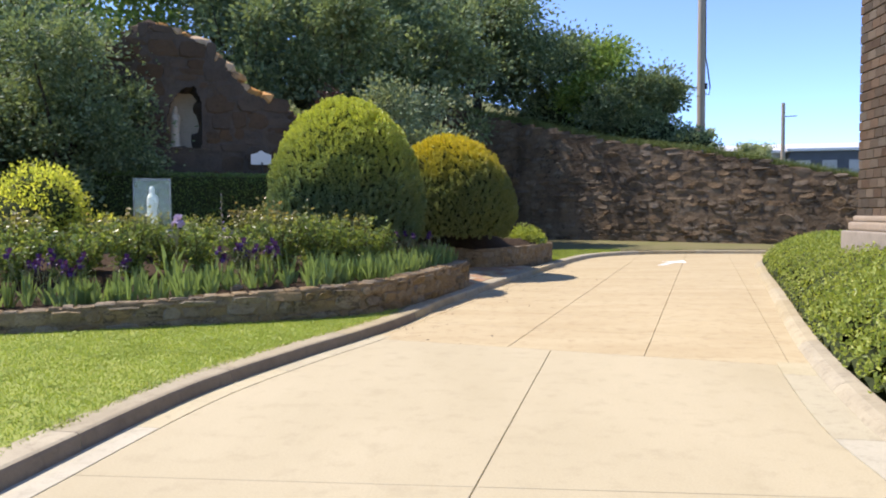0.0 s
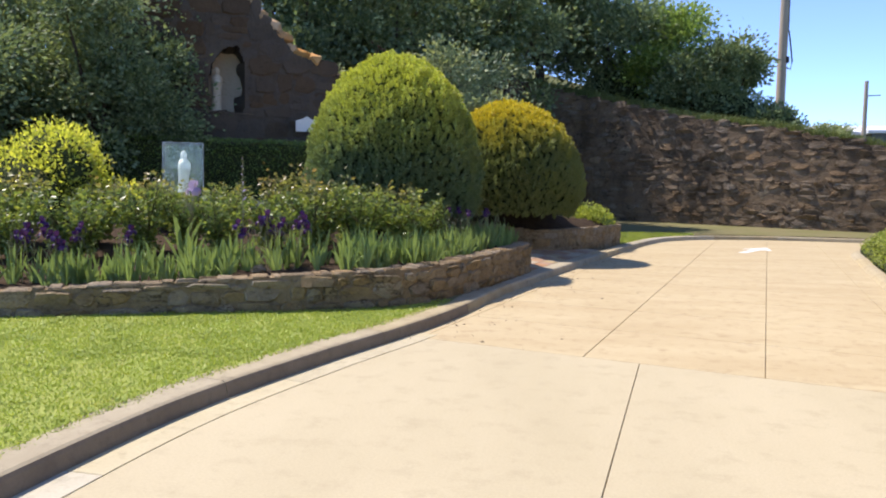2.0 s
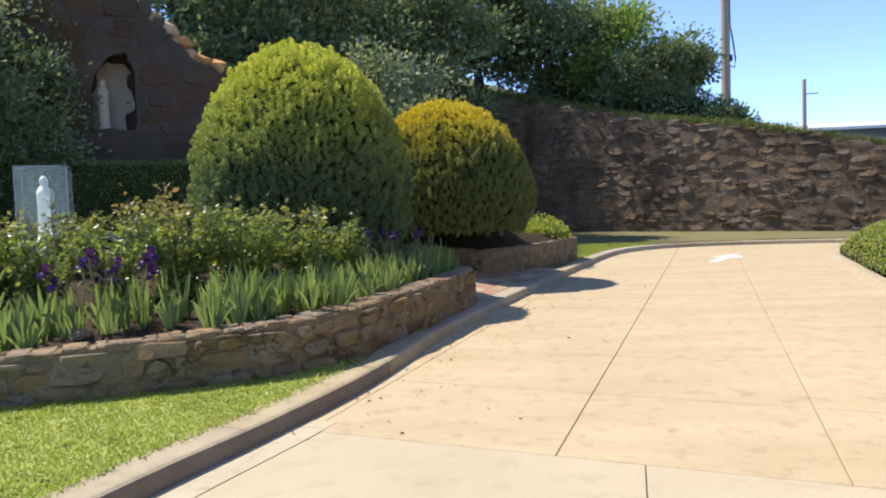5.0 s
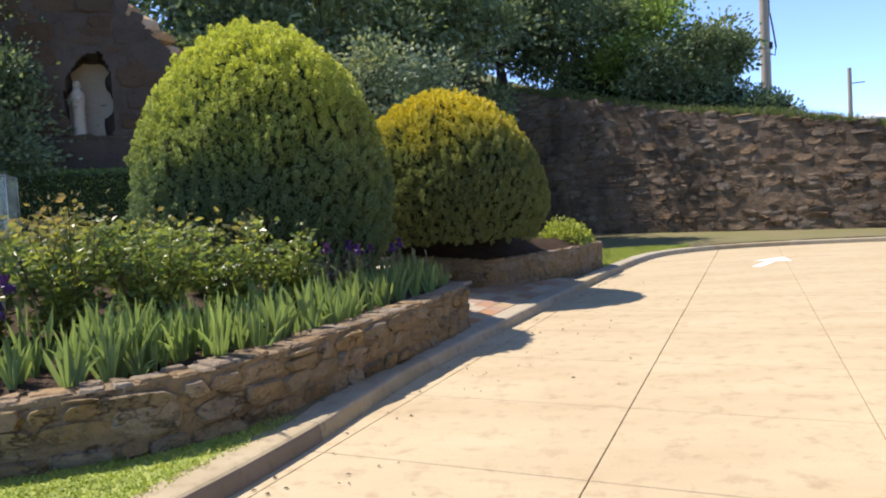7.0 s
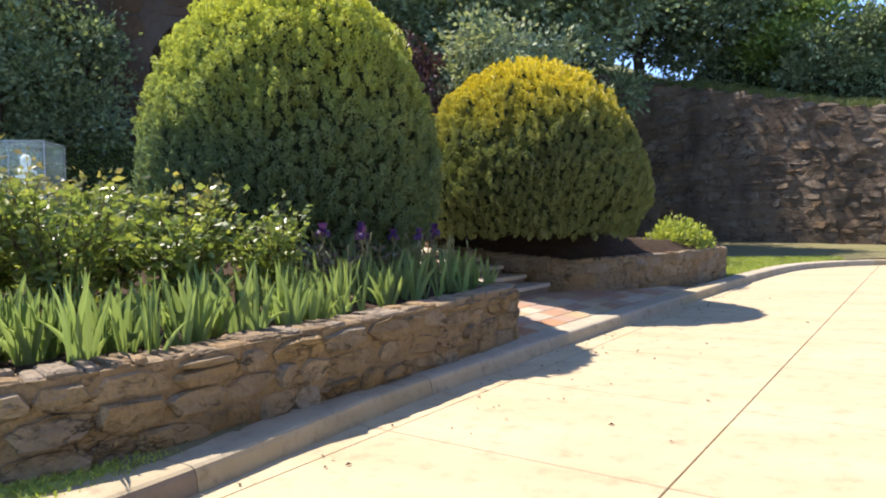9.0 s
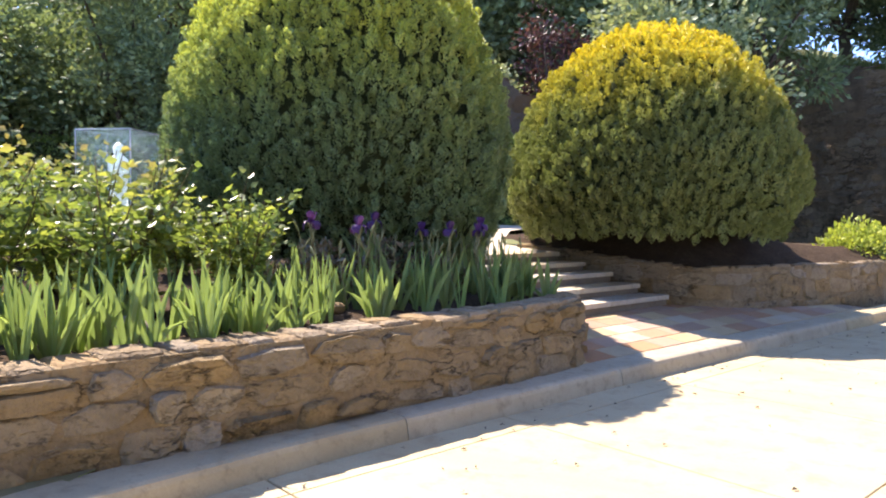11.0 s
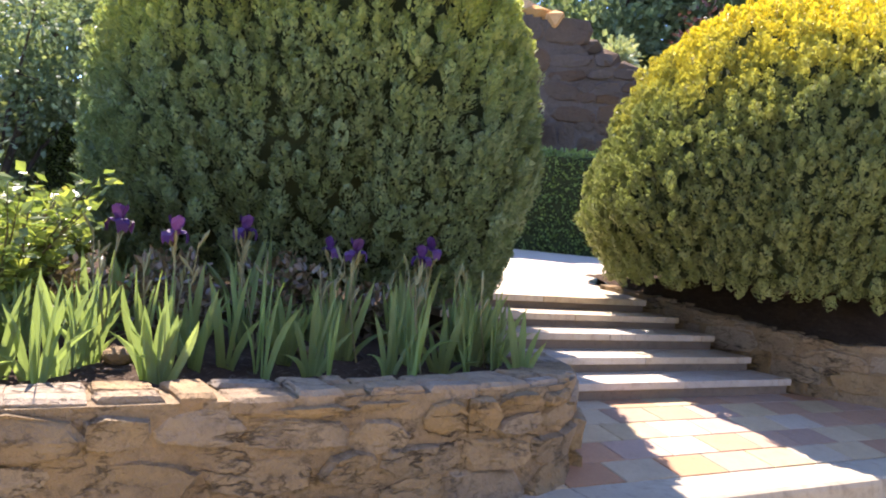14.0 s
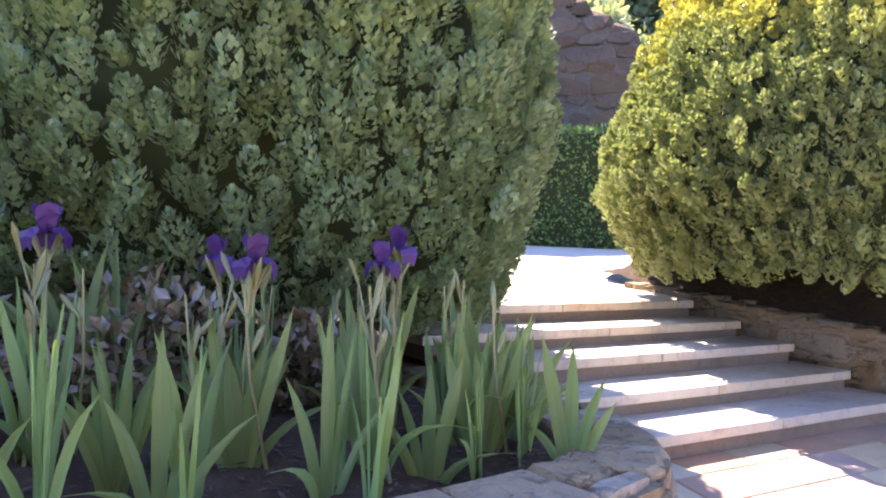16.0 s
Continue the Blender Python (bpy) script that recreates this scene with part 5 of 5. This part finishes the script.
    bmesh.ops.create_uvsphere(bm, u_segments=12, v_segments=8, radius=1, matrix=Matrix.Translation((0, -0.10 * h, 0.66 * h)) @ Matrix.Diagonal((0.075 * h, 0.045 * h, 0.06 * h, 1)))
    ob = part(name, bm, mat, None, smooth=True)
    ob.location = at
    ob.rotation_euler[2] = rz
    return tagged(ob, label, "statue")


p = G0 + GU * -0.52 + GN * -0.45
statue("statue", "pale stone statue of a draped figure standing in the niche", (p.x, p.y, 3.87), 1.38, PALE_PLASTER, 0.5)
case_c = Vector((-8.15, 18.2, 0))
case = thing("display_case", "glass display case on a low plinth holding a white statue", "display case", at=(case_c.x, case_c.y, 0.9))
CW, CZ0, CZ1 = 0.84, 1.28, 2.63
crz = math.radians(26)
rot = Matrix.Rotation(crz, 4, 'Z')
bm = bmesh.new()
box(bm, (0, 0, 0.17), (1.05, 1.05, 0.40), 0.02, crz)
part("plinth", bm, PLINTH, case)
for i, (dx, dy, w) in enumerate(((1, 0, 'y'), (-1, 0, 'y'), (0, 1, 'x'), (0, -1, 'x'))):
    bm = bmesh.new()
    c = rot @ Vector((dx * CW / 2, dy * CW / 2, (CZ0 + CZ1) / 2 - 0.9))
    box(bm, c, (0.008 if w == 'y' else CW - 0.02, 0.008 if w == 'x' else CW - 0.02, CZ1 - CZ0 - 0.02), 0, crz)
    q = part("pane", bm, GLASS, case)
    q.visible_shadow = False
bm = bmesh.new()
box(bm, (0, 0, CZ1 - 0.9), (CW, CW, 0.008), 0, crz)
part("pane", bm, GLASS, case).visible_shadow = False
for dx in (-1, 1):
    for dy in (-1, 1):
        bm = bmesh.new()
        c = rot @ Vector((dx * CW / 2, dy * CW / 2, (CZ0 + CZ1) / 2 - 0.9))
        box(bm, c, (0.016, 0.016, CZ1 - CZ0), 0.003, crz)
        part("frame_post", bm, STEEL, case)
        bm = bmesh.new()
        c = rot @ Vector((dx * CW / 2 if dx == dy else 0, 0 if dx == dy else dy * CW / 2, CZ1 - 0.9))
        box(bm, c, (0.016 if dx == dy else CW, CW if dx == dy else 0.016, 0.016), 0.003, crz)
        part("frame_rail", bm, STEEL, case)
statue("statue", "white statue of a kneeling draped figure inside the glass case", (case_c.x, case_c.y, CZ0 - 0.005), 1.2, WHITE_STATUE, 1.0)
sign = thing("sign", "small white shaped sign board on a post before the hedge", "sign", at=(*(G0 + GU * 2.05 + GN * 0.42)[:2], 1.1))
bm = bmesh.new()
vs2 = [(-0.36, 2.28), (0.30, 2.28), (0.30, 2.60), (0.12, 2.66), (-0.02, 2.74), (-0.16, 2.66), (-0.36, 2.60)]
fr = [bm.verts.new(GU * u + Vector((0, 0, z)) + GN * 0.01) for u, z in vs2]
bm.faces.new(fr)
r = bmesh.ops.extrude_face_region(bm, geom=bm.faces[:])
bmesh.ops.translate(bm, vec=GN * -0.03, verts=[g for g in r["geom"] if isinstance(g, bmesh.types.BMVert)])
part("board", bm, WHITE_SIGN, sign)
bm = bmesh.new()
box(bm, (0, 0, 1.15), (0.05, 0.05, 2.4), 0.004)
part("post", bm, BARK, sign)

# ---- trees ----
def tree(name, label, at, height, spread, mat, seed, clumps=46, leaves=230, leaf=0.24, bare=0.28, trunk=0.16, flat=0.8):
    """A tapered trunk, forking limbs and a crown of many leaf clumps with gaps."""
    rng = random.Random(seed)
    rs = np.random.RandomState(seed)
    t = thing(name, label, "tree", at=at)
    wood, cents = Heap(), []
    fork = Vector((rng.uniform(-0.3, 0.3), rng.uniform(-0.3, 0.3), height * bare))
    wood.add(*tube([(0, 0, -0.3), fork * 0.5 + Vector((0.1, 0, 0)), fork], [trunk * 1.25, trunk, trunk * 0.8], 9))
    for i in range(9):
        a = 2 * math.pi * i / 9 + rng.uniform(-0.3, 0.3)
        z = height * rng.uniform(bare + 0.15, 0.95)
        rr = spread * math.sqrt(max(0.08, 1 - ((z / height - 0.55) / 0.55) ** 2)) * rng.uniform(0.55, 0.95)
        tip = Vector((math.cos(a) * rr, math.sin(a) * rr, z))
        mid = fork.lerp(tip, 0.5) + Vector((0, 0, 0.12 * height * rng.uniform(-0.3, 0.8)))
        wood.add(*tube([fork, mid, tip], [trunk * 0.55, trunk * 0.3, trunk * 0.08], 6))
        for k in range(4):
            s = mid.lerp(tip, rng.uniform(0.2, 1.0))
            e = s + Vector((rng.uniform(-1, 1), rng.uniform(-1, 1), rng.uniform(-0.4, 0.9))) * spread * 0.28
            wood.add(*tube([s, s.lerp(e, 0.6), e], [trunk * 0.16, trunk * 0.1, trunk * 0.04], 5))
            cents.append(e)
        cents.append(tip)
    while len(cents) < clumps:
        a, z = rng.uniform(0, 6.283), height * rng.uniform(bare * 0.9, 1.0)
        rr = spread * math.sqrt(max(0.05, 1 - ((z / height - 0.55) / 0.5) ** 2)) * math.sqrt(rng.uniform(0.1, 1))
        cents.append(Vector((math.cos(a) * rr, math.sin(a) * rr, z)))
    pts, dirs = [], []
    for c in cents:
        n = int(1.35 * leaves * rng.uniform(0.5, 1.4))
        q = rs.normal(0, 1, (n, 3)) * np.array([0.165, 0.165, 0.12]) * spread * rng.uniform(0.7, 1.25)
        pts.append(q + np.array(tuple(c)))
        dirs.append(q / (np.linalg.norm(q, axis=1)[:, None] + 1e-6) * 0.6 + np.array([0, 0, 0.15]))
    v, f = leaf_quads(np.concatenate(pts), np.concatenate(dirs), leaf * 0.82, leaf * 0.52, seed, 0.6)
    add_mesh("trunk", wood.v, wood.f, BARK, t)
    add_mesh("crown", v, f, mat, t)
    return t


def on_hill(x, y):
    return (x, y, hill_z(x, y) - 0.1)


tree("tree", "broad dark evergreen tree on the bank above the wall", on_hill(-1.5, 48.5), 9.0, 4.6, TREE_DARK, 101, 70, 260, 0.32, 0.16, 0.28)
tree("tree", "broad dark evergreen tree on the bank above the wall", on_hill(-7.5, 50), 10.0, 5.0, TREE_DARK, 102, 75, 260, 0.32, 0.14, 0.3)
tree("tree", "broad dark evergreen tree on the bank above the wall", on_hill(2.6, 47.6), 6.3, 3.6, TREE_DARK, 103, 60, 240, 0.3, 0.12, 0.22)
tree("tree", "fresh green tree between the dark ones on the bank", on_hill(6.0, 46.0), 5.4, 2.7, TREE_MID, 104, 56, 230, 0.26, 0.14, 0.18)
tree("tree", "dense dark tree at the end of the row beside the pole", on_hill(8.5, 45.6), 3.9, 2.3, TREE_DARK, 105, 54, 240, 0.26, 0.08, 0.18)
tree("tree", "dense dark tree at the end of the row beside the pole", on_hill(7.2, 44.8), 3.7, 2.4, TREE_DARK, 106, 46, 220, 0.26, 0.06, 0.15)
tree("tree", "tall dark tree with bare lower trunks behind the grotto", (-13.5, 37, 4.5), 13.5, 4.2, TREE_DARK, 107, 70, 230, 0.34, 0.4, 0.28)
tree("tree", "tall dark tree with bare lower trunks behind the grotto", (-9.5, 39.5, 6.5), 12.0, 4.0, TREE_DARK, 108, 70, 230, 0.34, 0.35, 0.28)
tree("tree", "tall dark tree behind the grotto", (-18.5, 33, 3.0), 13.0, 4.6, TREE_MID, 109, 64, 200, 0.34, 0.3, 0.3)
tree("tree", "leafy dark tree beside the grotto", (-12.6, 21.6, 1.0), 6.6, 2.3, TREE_DARK, 110, 64, 260, 0.17, 0.12, 0.14)
tree("tree", "leafy dark tree beside the grotto", (-15.6, 21.2, 1.0), 7.0, 2.9, TREE_DARK, 111, 64, 260, 0.18, 0.10, 0.16)
tree("tree", "leafy dark tree at the edge of the terrace", (-15.0, 17.4, 0.0), 6.4, 2.7, TREE_DARK, 112, 64, 260, 0.17, 0.08, 0.14)
tree("tree", "leafy dark tree at the edge of the terrace", (-17.8, 13.8, -0.1), 7.4, 3.2, TREE_DARK, 122, 66, 240, 0.2, 0.06, 0.16)
tree("tree", "broad dark tree closing the view beside the terrace", (-21.5, 19.5, -0.1), 10.0, 4.6, TREE_DARK, 123, 60, 200, 0.34, 0.06, 0.25)
tree("tree", "broad dark tree closing the view beside the terrace", (-17.5, 25.0, 0.3), 9.5, 4.2, TREE_DARK, 124, 60, 200, 0.34, 0.06, 0.25)
tree("tree", "climbing leafy shrub against the grotto wall", (-11.3, 21.9, 1.0), 5.4, 1.5, TREE_DARK, 113, 46, 170, 0.15, 0.25, 0.09)
tree("tree", "grey-green flowering tree behind the conifers", (-3.5, 30.2, 0.5), 7.1, 2.0, TREE_GREY, 114, 50, 170, 0.19, 0.3, 0.15)
tree("tree", "plum-leaved small tree behind the grotto", (-6.1, 28.6, 0.6), 6.0, 1.1, TREE_PLUM, 115, 30, 40, 0.13, 0.45, 0.1)
tree("tree", "pale-leaved shrub rising behind the grotto's shoulder", (-7.2, 26.9, 0.6), 5.3, 0.9, TREE_GREY, 116, 26, 130, 0.15, 0.55, 0.07)
tree("tree", "dark tree filling the gap behind the grotto", (-6.6, 33.5, 2.6), 9.5, 2.9, TREE_DARK, 117, 60, 230, 0.3, 0.12, 0.2)
tree("tree", "dark tree filling the gap behind the grotto", (-10.5, 31.5, 3.0), 9.0, 2.8, TREE_DARK, 118, 56, 220, 0.3, 0.12, 0.2)
tree("tree", "dark tree behind the flowering tree", (-3.4, 37.5, 4.0), 8.5, 3.0, TREE_DARK, 119, 56, 220, 0.3, 0.12, 0.2)
for i, (u, back, r, hgt) in enumerate(((-9.5, 4.2, 2.4, 2.2), (-6.6, 4.6, 2.3, 2.0), (-3.8, 4.4, 2.2, 2.1), (-1.2, 4.6, 2.0, 1.9))):
    p = W0 + WD * u + Vector((0.514, 0.857, 0)) * back
    shrub("bank_shrub", "dense dark evergreen shrub on the bank under the trees", "shrub", on_hill(p.x, p.y), (r, r * 0.8, hgt), 4200, 0.24, TREE_DARK, 140 + i, group="shrubs along the bank")
# bank behind the grotto that carries those trees
tagged(sheet("hill", [(-4.9, 28.5), (-3.6, 33), (-5.5, 47.0), (-13, 52), (-50, 60), (-60, 24), (-26, 24), (-17, 28)], lambda x, y: min(9.0, 0.4 + max(0, (y - 27 - (x + 8) * 0.3)) * 0.42), 1.5, EARTH), "shaded slope behind the grotto", "hillside", kind="structure")

# ---- pole, far pole, wires, fence, distant buildings ----
def pole(name, label, at, h, r0, r1, mat):
    t = thing(name, label, "pole", at=at)
    vs, fs = tube([(0, 0, -0.3), (0, 0, h * 0.5), (0, 0, h)], [r0, (r0 + r1) / 2, r1], 14)
    add_mesh("shaft", vs, fs, mat, t)
    return t


P1 = Vector((14.1, 56.0, 0))
P1.z = hill_z(14.1, 56.0)
pl = pole("utility_pole", "tall weathered timber power pole behind the wall", P1, 17.0, 0.31, 0.24, TIMBER_POLE)
vs, fs = tube([(0.30, -0.1, 8.4), (0.42, -0.14, 7.6), (0.58, -0.14, 6.4), (0.50, -0.12, 5.9), (0.28, -0.1, 6.0)], 0.05, 6)
add_mesh("cable_loop", vs, fs, BLACK, pl, "black service cable looped on the pole")
vs, fs = tube([(0.28, -0.15, 6.3), (0.28, -0.15, 6.7)], 0.12, 8)
add_mesh("bracket", vs, fs, BLACK, pl)
vs, fs = tube([(0.27, -0.12, 8.3), (0.25, -0.12, 12), (0.22, -0.12, 16.5)], 0.035, 6)
add_mesh("conduit", vs, fs, BLACK, pl)
P2 = Vector((32.0, 92.0, 5.0))
p2 = pole("utility_pole", "distant slender power pole with a short arm", P2, 9.2, 0.26, 0.2, TIMBER_POLE)
vs, fs = tube([(-0.2, 0, 7.6), (1.5, 0, 7.7)], 0.07, 6)
add_mesh("arm", vs, fs, STEEL, p2)
for a, b in (((14.1, 56, P1.z + 16), (30, 20, 15.5)), ((14.1, 56, P1.z + 15.4), (30, 20, 14.6))):
    a, b = Vector(a), Vector(b)
    vs, fs = tube([a.lerp(b, i / 12) - Vector((0, 0, 1.0 * 4 * (i / 12) * (1 - i / 12))) for i in range(13)], 0.022, 5)
    tagged(add_mesh("overhead_wire", vs, fs, BLACK, None), "thin sagging overhead power wire", "wire")

fence = thing("fence", "grey wire-mesh fence with steel posts above the wall", "fence", at=(14.5, 57.5, 0))
fa, fb = Vector((14.6, 58.5, 0)), Vector((33, 53.0, 0))
nf = 11
tops = []
for i in range(nf):
    p = fa.lerp(fb, i / (nf - 1))
    z = hill_z(p.x, p.y) if p.x < 30 else 3.0
    q = p - Vector((14.5, 57.5, 0))
    vs, fs = tube([(q.x, q.y, z - 0.3), (q.x, q.y, z + 1.75)], 0.06, 6)
    add_mesh("post", vs, fs, STEEL, fence)
    tops.append(Vector((q.x, q.y, z)))
for hgt in (1.72, 0.9, 0.15):
    h = Heap()
    for a, b in zip(tops, tops[1:]):
        h.add(*tube([a + Vector((0, 0, hgt)), b + Vector((0, 0, hgt))], 0.045 if hgt > 1.5 else 0.02, 5))
    add_mesh("rail", h.v, h.f, STEEL, fence)
h = Heap()
for a, b in zip(tops, tops[1:]):
    for k in range(12):
        t = k / 12
        for s in (0, 1):
            u0, u1 = t, t + (1 / 6 if s == 0 else -1 / 6)
            h.add(*tube([a.lerp(b, u0) + Vector((0, 0, 0.15)), a.lerp(b, min(1, max(0, u1))) + Vector((0, 0, 1.72))], 0.010, 3))
add_mesh("mesh", h.v, h.f, STEEL, fence, "diamond wire mesh")


def house(label, at, size, roof_h, wall_mat, rz, windows):
    t = thing("house", label, "building", at=at)
    w, d, hh = size
    t.rotation_euler[2] = rz
    bm = bmesh.new()
    box(bm, (0, 0, hh / 2), (w, d, hh))
    part("wall", bm, wall_mat, t)
    bm = bmesh.new()
    vs = [bm.verts.new(p) for p in ((-w / 2 - 0.5, -d / 2 - 0.5, hh), (w / 2 + 0.5, -d / 2 - 0.5, hh), (w / 2 + 0.5, d / 2 + 0.5, hh + roof_h), (-w / 2 - 0.5, d / 2 + 0.5, hh + roof_h),
                                    (-w / 2 - 0.5, -d / 2 - 0.5, hh - 0.3), (w / 2 + 0.5, -d / 2 - 0.5, hh - 0.3), (w / 2 + 0.5, d / 2 + 0.5, hh - 0.3), (-w / 2 - 0.5, d / 2 + 0.5, hh - 0.3))]
    for f in ((0, 1, 2, 3), (0, 4, 5, 1), (1, 5, 6, 2), (2, 6, 7, 3), (3, 7, 4, 0), (7, 6, 5, 4)):
        bm.faces.new([vs[i] for i in f])
    part("roof", bm, ROOF_WHITE, t, "pale metal roof")
    for i in range(windows):
        bm = bmesh.new()
        box(bm, (-w / 2 + w * (i + 0.5) / windows, -d / 2 - 0.03, hh * 0.45), (w / windows * 0.55, 0.12, hh * 0.5), 0.02)
        part("window", bm, WALL_PALE if wall_mat is WALL_DARK else WALL_DARK, t)
    return t


house("long dark building with a pale roof in the distance", (47, 97, 4.5), (26, 8, 4.6), 1.0, WALL_DARK, -0.1, 9)
house("pale low building in the distance", (31, 101, 5.5), (13, 8, 3.6), 1.2, WALL_PALE, -0.15, 4)
house("pale low building in the distance", (41, 112, 5.5), (22, 8, 4.8), 1.2, WALL_PALE, -0.1, 6)
tagged(sheet("hill", [(16, 55), (60, 40), (160, 60), (160, 260), (-60, 260), (-60, 100), (0, 80)], lambda x, y: min(5.2, 1.6 + max(0, y - 52) * 0.09), 9.0, EARTH), "grassy rise with buildings far off", "hillside", kind="structure")
tree("tree", "small round tree far off by the buildings", (27.5, 88, 4.6), 5.6, 1.7, TREE_GREY, 120, 40, 100, 0.3, 0.2, 0.12)
tree("tree", "small pale conifer far off behind the fence", (24.0, 95, 5.0), 7.2, 1.1, TREE_GREY, 121, 40, 60, 0.3, 0.15, 0.1)

# ---- shrub border and building on the other side of the drive ----
border_poly = [tuple(KERB_R.at(s, 0.24)[:2]) for s in np.linspace(3, 34.5, 120)]
border_poly = border_poly + [(12, 26.3), (12, 17.2), (7.75, 17.1), (7.75, -2)]


def border_top(x, y):
    d = min(math.hypot(x - p.x, y - p.y) for p in KERB_R.p[::12])
    return 0.14 + 0.95 * (1 - math.exp(-max(0, d - 0.22) * 1.5)) * float(np.interp(y, [-2, 6, 14, 26], [0.5, 0.75, 1.0, 1.0])) + 0.10 * noise.noise((x * 1.1, y * 1.1, 2))


border = thing("shrub_border", "low spreading bright green shrubs beside the drive", "shrubs", at=(6.5, 14, 0.1))
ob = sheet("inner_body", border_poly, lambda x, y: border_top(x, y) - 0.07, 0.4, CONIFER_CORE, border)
ob.matrix_parent_inverse = Matrix.Translation(-Vector(border.location))
rs = np.random.RandomState(17)
pts = []
while len(pts) < 64000:
    x, y = rs.uniform(3, 12), rs.uniform(-2, 28)
    if inside(border_poly, x, y) and rs.rand() < (1.0 if y < 12 else 0.45):
        pts.append((x, y, border_top(x, y) + rs.uniform(-0.1, 0.05) + 0.05 * noise.noise((x * 4, y * 4, 6))))
v, f = leaf_quads(np.array(pts), np.tile([0, 0, 0.7], (len(pts), 1)), 0.066, 0.034, 18, 0.8)
ob = add_mesh("foliage", v, f, GROUNDCOVER, border)
ob.matrix_parent_inverse = Matrix.Translation(-Vector(border.location))

B0 = Vector((7.95, 16.9, 0))
building = thing("building", "tall brown brick building corner on a grey stone plinth", "building", at=B0)
bm = bmesh.new()
box(bm, (5.02, -8.02, 5.5), (10, 16, 11.4), 0)
part("core", bm, MORTAR, building)
bm = bmesh.new()
box(bm, (4.9, -7.9, 0.70), (10.3, 16.3, 1.25), 0.03)
part("plinth", bm, PLINTH, building, "grey stone plinth")
bm = bmesh.new()
box(bm, (4.94, -7.94, 1.42), (10.18, 16.18, 0.18), 0.05)
box(bm, (4.96, -7.96, 1.58), (10.08, 16.08, 0.12), 0.04)
part("plinth_moulding", bm, PLINTH, building, "moulded stone band")
bw, bh = 0.34, 0.10
brick_me = {}
for face in (0, 1):
    for r in range(26):
        for c in range(5):
            L = bw - 0.012
            k = (face, r % 2, c == 0)
            if k not in brick_me:
                bm = bmesh.new()
                l2 = L / 2 if (r % 2 and c == 0) else L
                box(bm, (0, 0, 0), (l2, 0.05, bh - 0.012) if face == 0 else (0.05, l2, bh - 0.012), 0.006)
                me = bpy.data.meshes.new("brick")
                bm.to_mesh(me)
                bm.free()
                me.materials.append(BRICK)
                brick_me[k] = me
            l2 = bw / 2 if (r % 2 and c == 0) else bw
            start = (c * bw - (bw / 2 if r % 2 and c else 0))
            o = new("brick", brick_me[k])
            o.parent = building
            z = 1.70 + r * bh * 2
            o.scale = (1, 1, 2)
            jx = 0.006 * ((r * 7 + c * 3) % 3 - 1)
            o.location = (start + l2 / 2, -0.012 + jx, z) if face == 0 else (0.012 + jx, -start - l2 / 2, z)

# ---- small things ----
rng = random.Random(91)
for x, y, z, s in ((-1.08, 14.0, 0.0, 0.08), (-2.05, 13.0, 0.0, 0.13), (-1.75, 13.9, 0.0, 0.12), (-1.6, 14.5, 0.0, 0.10), (-2.6, 12.3, 0.0, 0.12), (-1.4, 15.3, 0.0, 0.07), (-1.25, 16.2, 0.0, 0.06), (-3.6, 11.5, 0.0, 0.1)):
    bm = bmesh.new()
    bmesh.ops.create_icosphere(bm, subdivisions=2, radius=s)
    for v in bm.verts:
        v.co *= 1 + 0.35 * noise.noise(v.co * 9 + Vector((x, y, 0)))
        v.co.z *= 0.62
    ob = part("rock", bm, CAPSTONE, None)
    ob.location = (x, y, soil_z(x, y) + s * 0.3)
    tagged(ob, "pale rough rock lying among the irises", "rock", "rocks in the bed")
h = Heap()
for i in range(130):
    s = rng.uniform(16.5, 30)
    p = KERB_L.at(s, 0.06 + abs(rng.gauss(0, 0.9)) * rng.uniform(0.1, 1))
    a, L = rng.uniform(0, 6.28), rng.uniform(0.01, 0.026)
    d = Vector((math.cos(a), math.sin(a), 0))
    e = Vector((-d.y, d.x, 0))
    c = Vector((p.x, p.y, 0.006))
    h.add([c - d * L, c + e * L * 0.45 + Vector((0, 0, 0.012)), c + d * L, c - e * L * 0.45 + Vector((0, 0, 0.008))], [(0, 1, 2, 3)])
tagged(add_mesh("fallen_leaves", h.v, h.f, BARK, None), "dry brown leaves scattered on the driveway", "leaves", kind="stuff")
h = Heap()
for i in range(3600):
    s = rng.uniform(4, BED1.length - 0.5) if i % 2 else rng.uniform(13, BED1.length - 0.5)
    p = BED1.at(s, -0.36 - abs(rng.gauss(0, 0.5)))
    if math.hypot(p.x + 3.28, p.y - 17.55) < 1.2:
        continue
    a, L = rng.uniform(0, 6.28), rng.uniform(0.008, 0.026)
    d = Vector((math.cos(a), math.sin(a), rng.uniform(-0.2, 0.3)))
    e = Vector((-d.y, d.x, 0.1))
    c = Vector((p.x, p.y, soil_z(p.x, p.y) + 0.012))
    h.add([c - d * L, c + e * L * 0.3, c + d * L, c - e * L * 0.3], [(0, 1, 2, 3)])
tagged(add_mesh("leaf_litter", h.v, h.f, BARK, None), "dry leaf litter and chips on the bed soil", "leaves", kind="stuff")
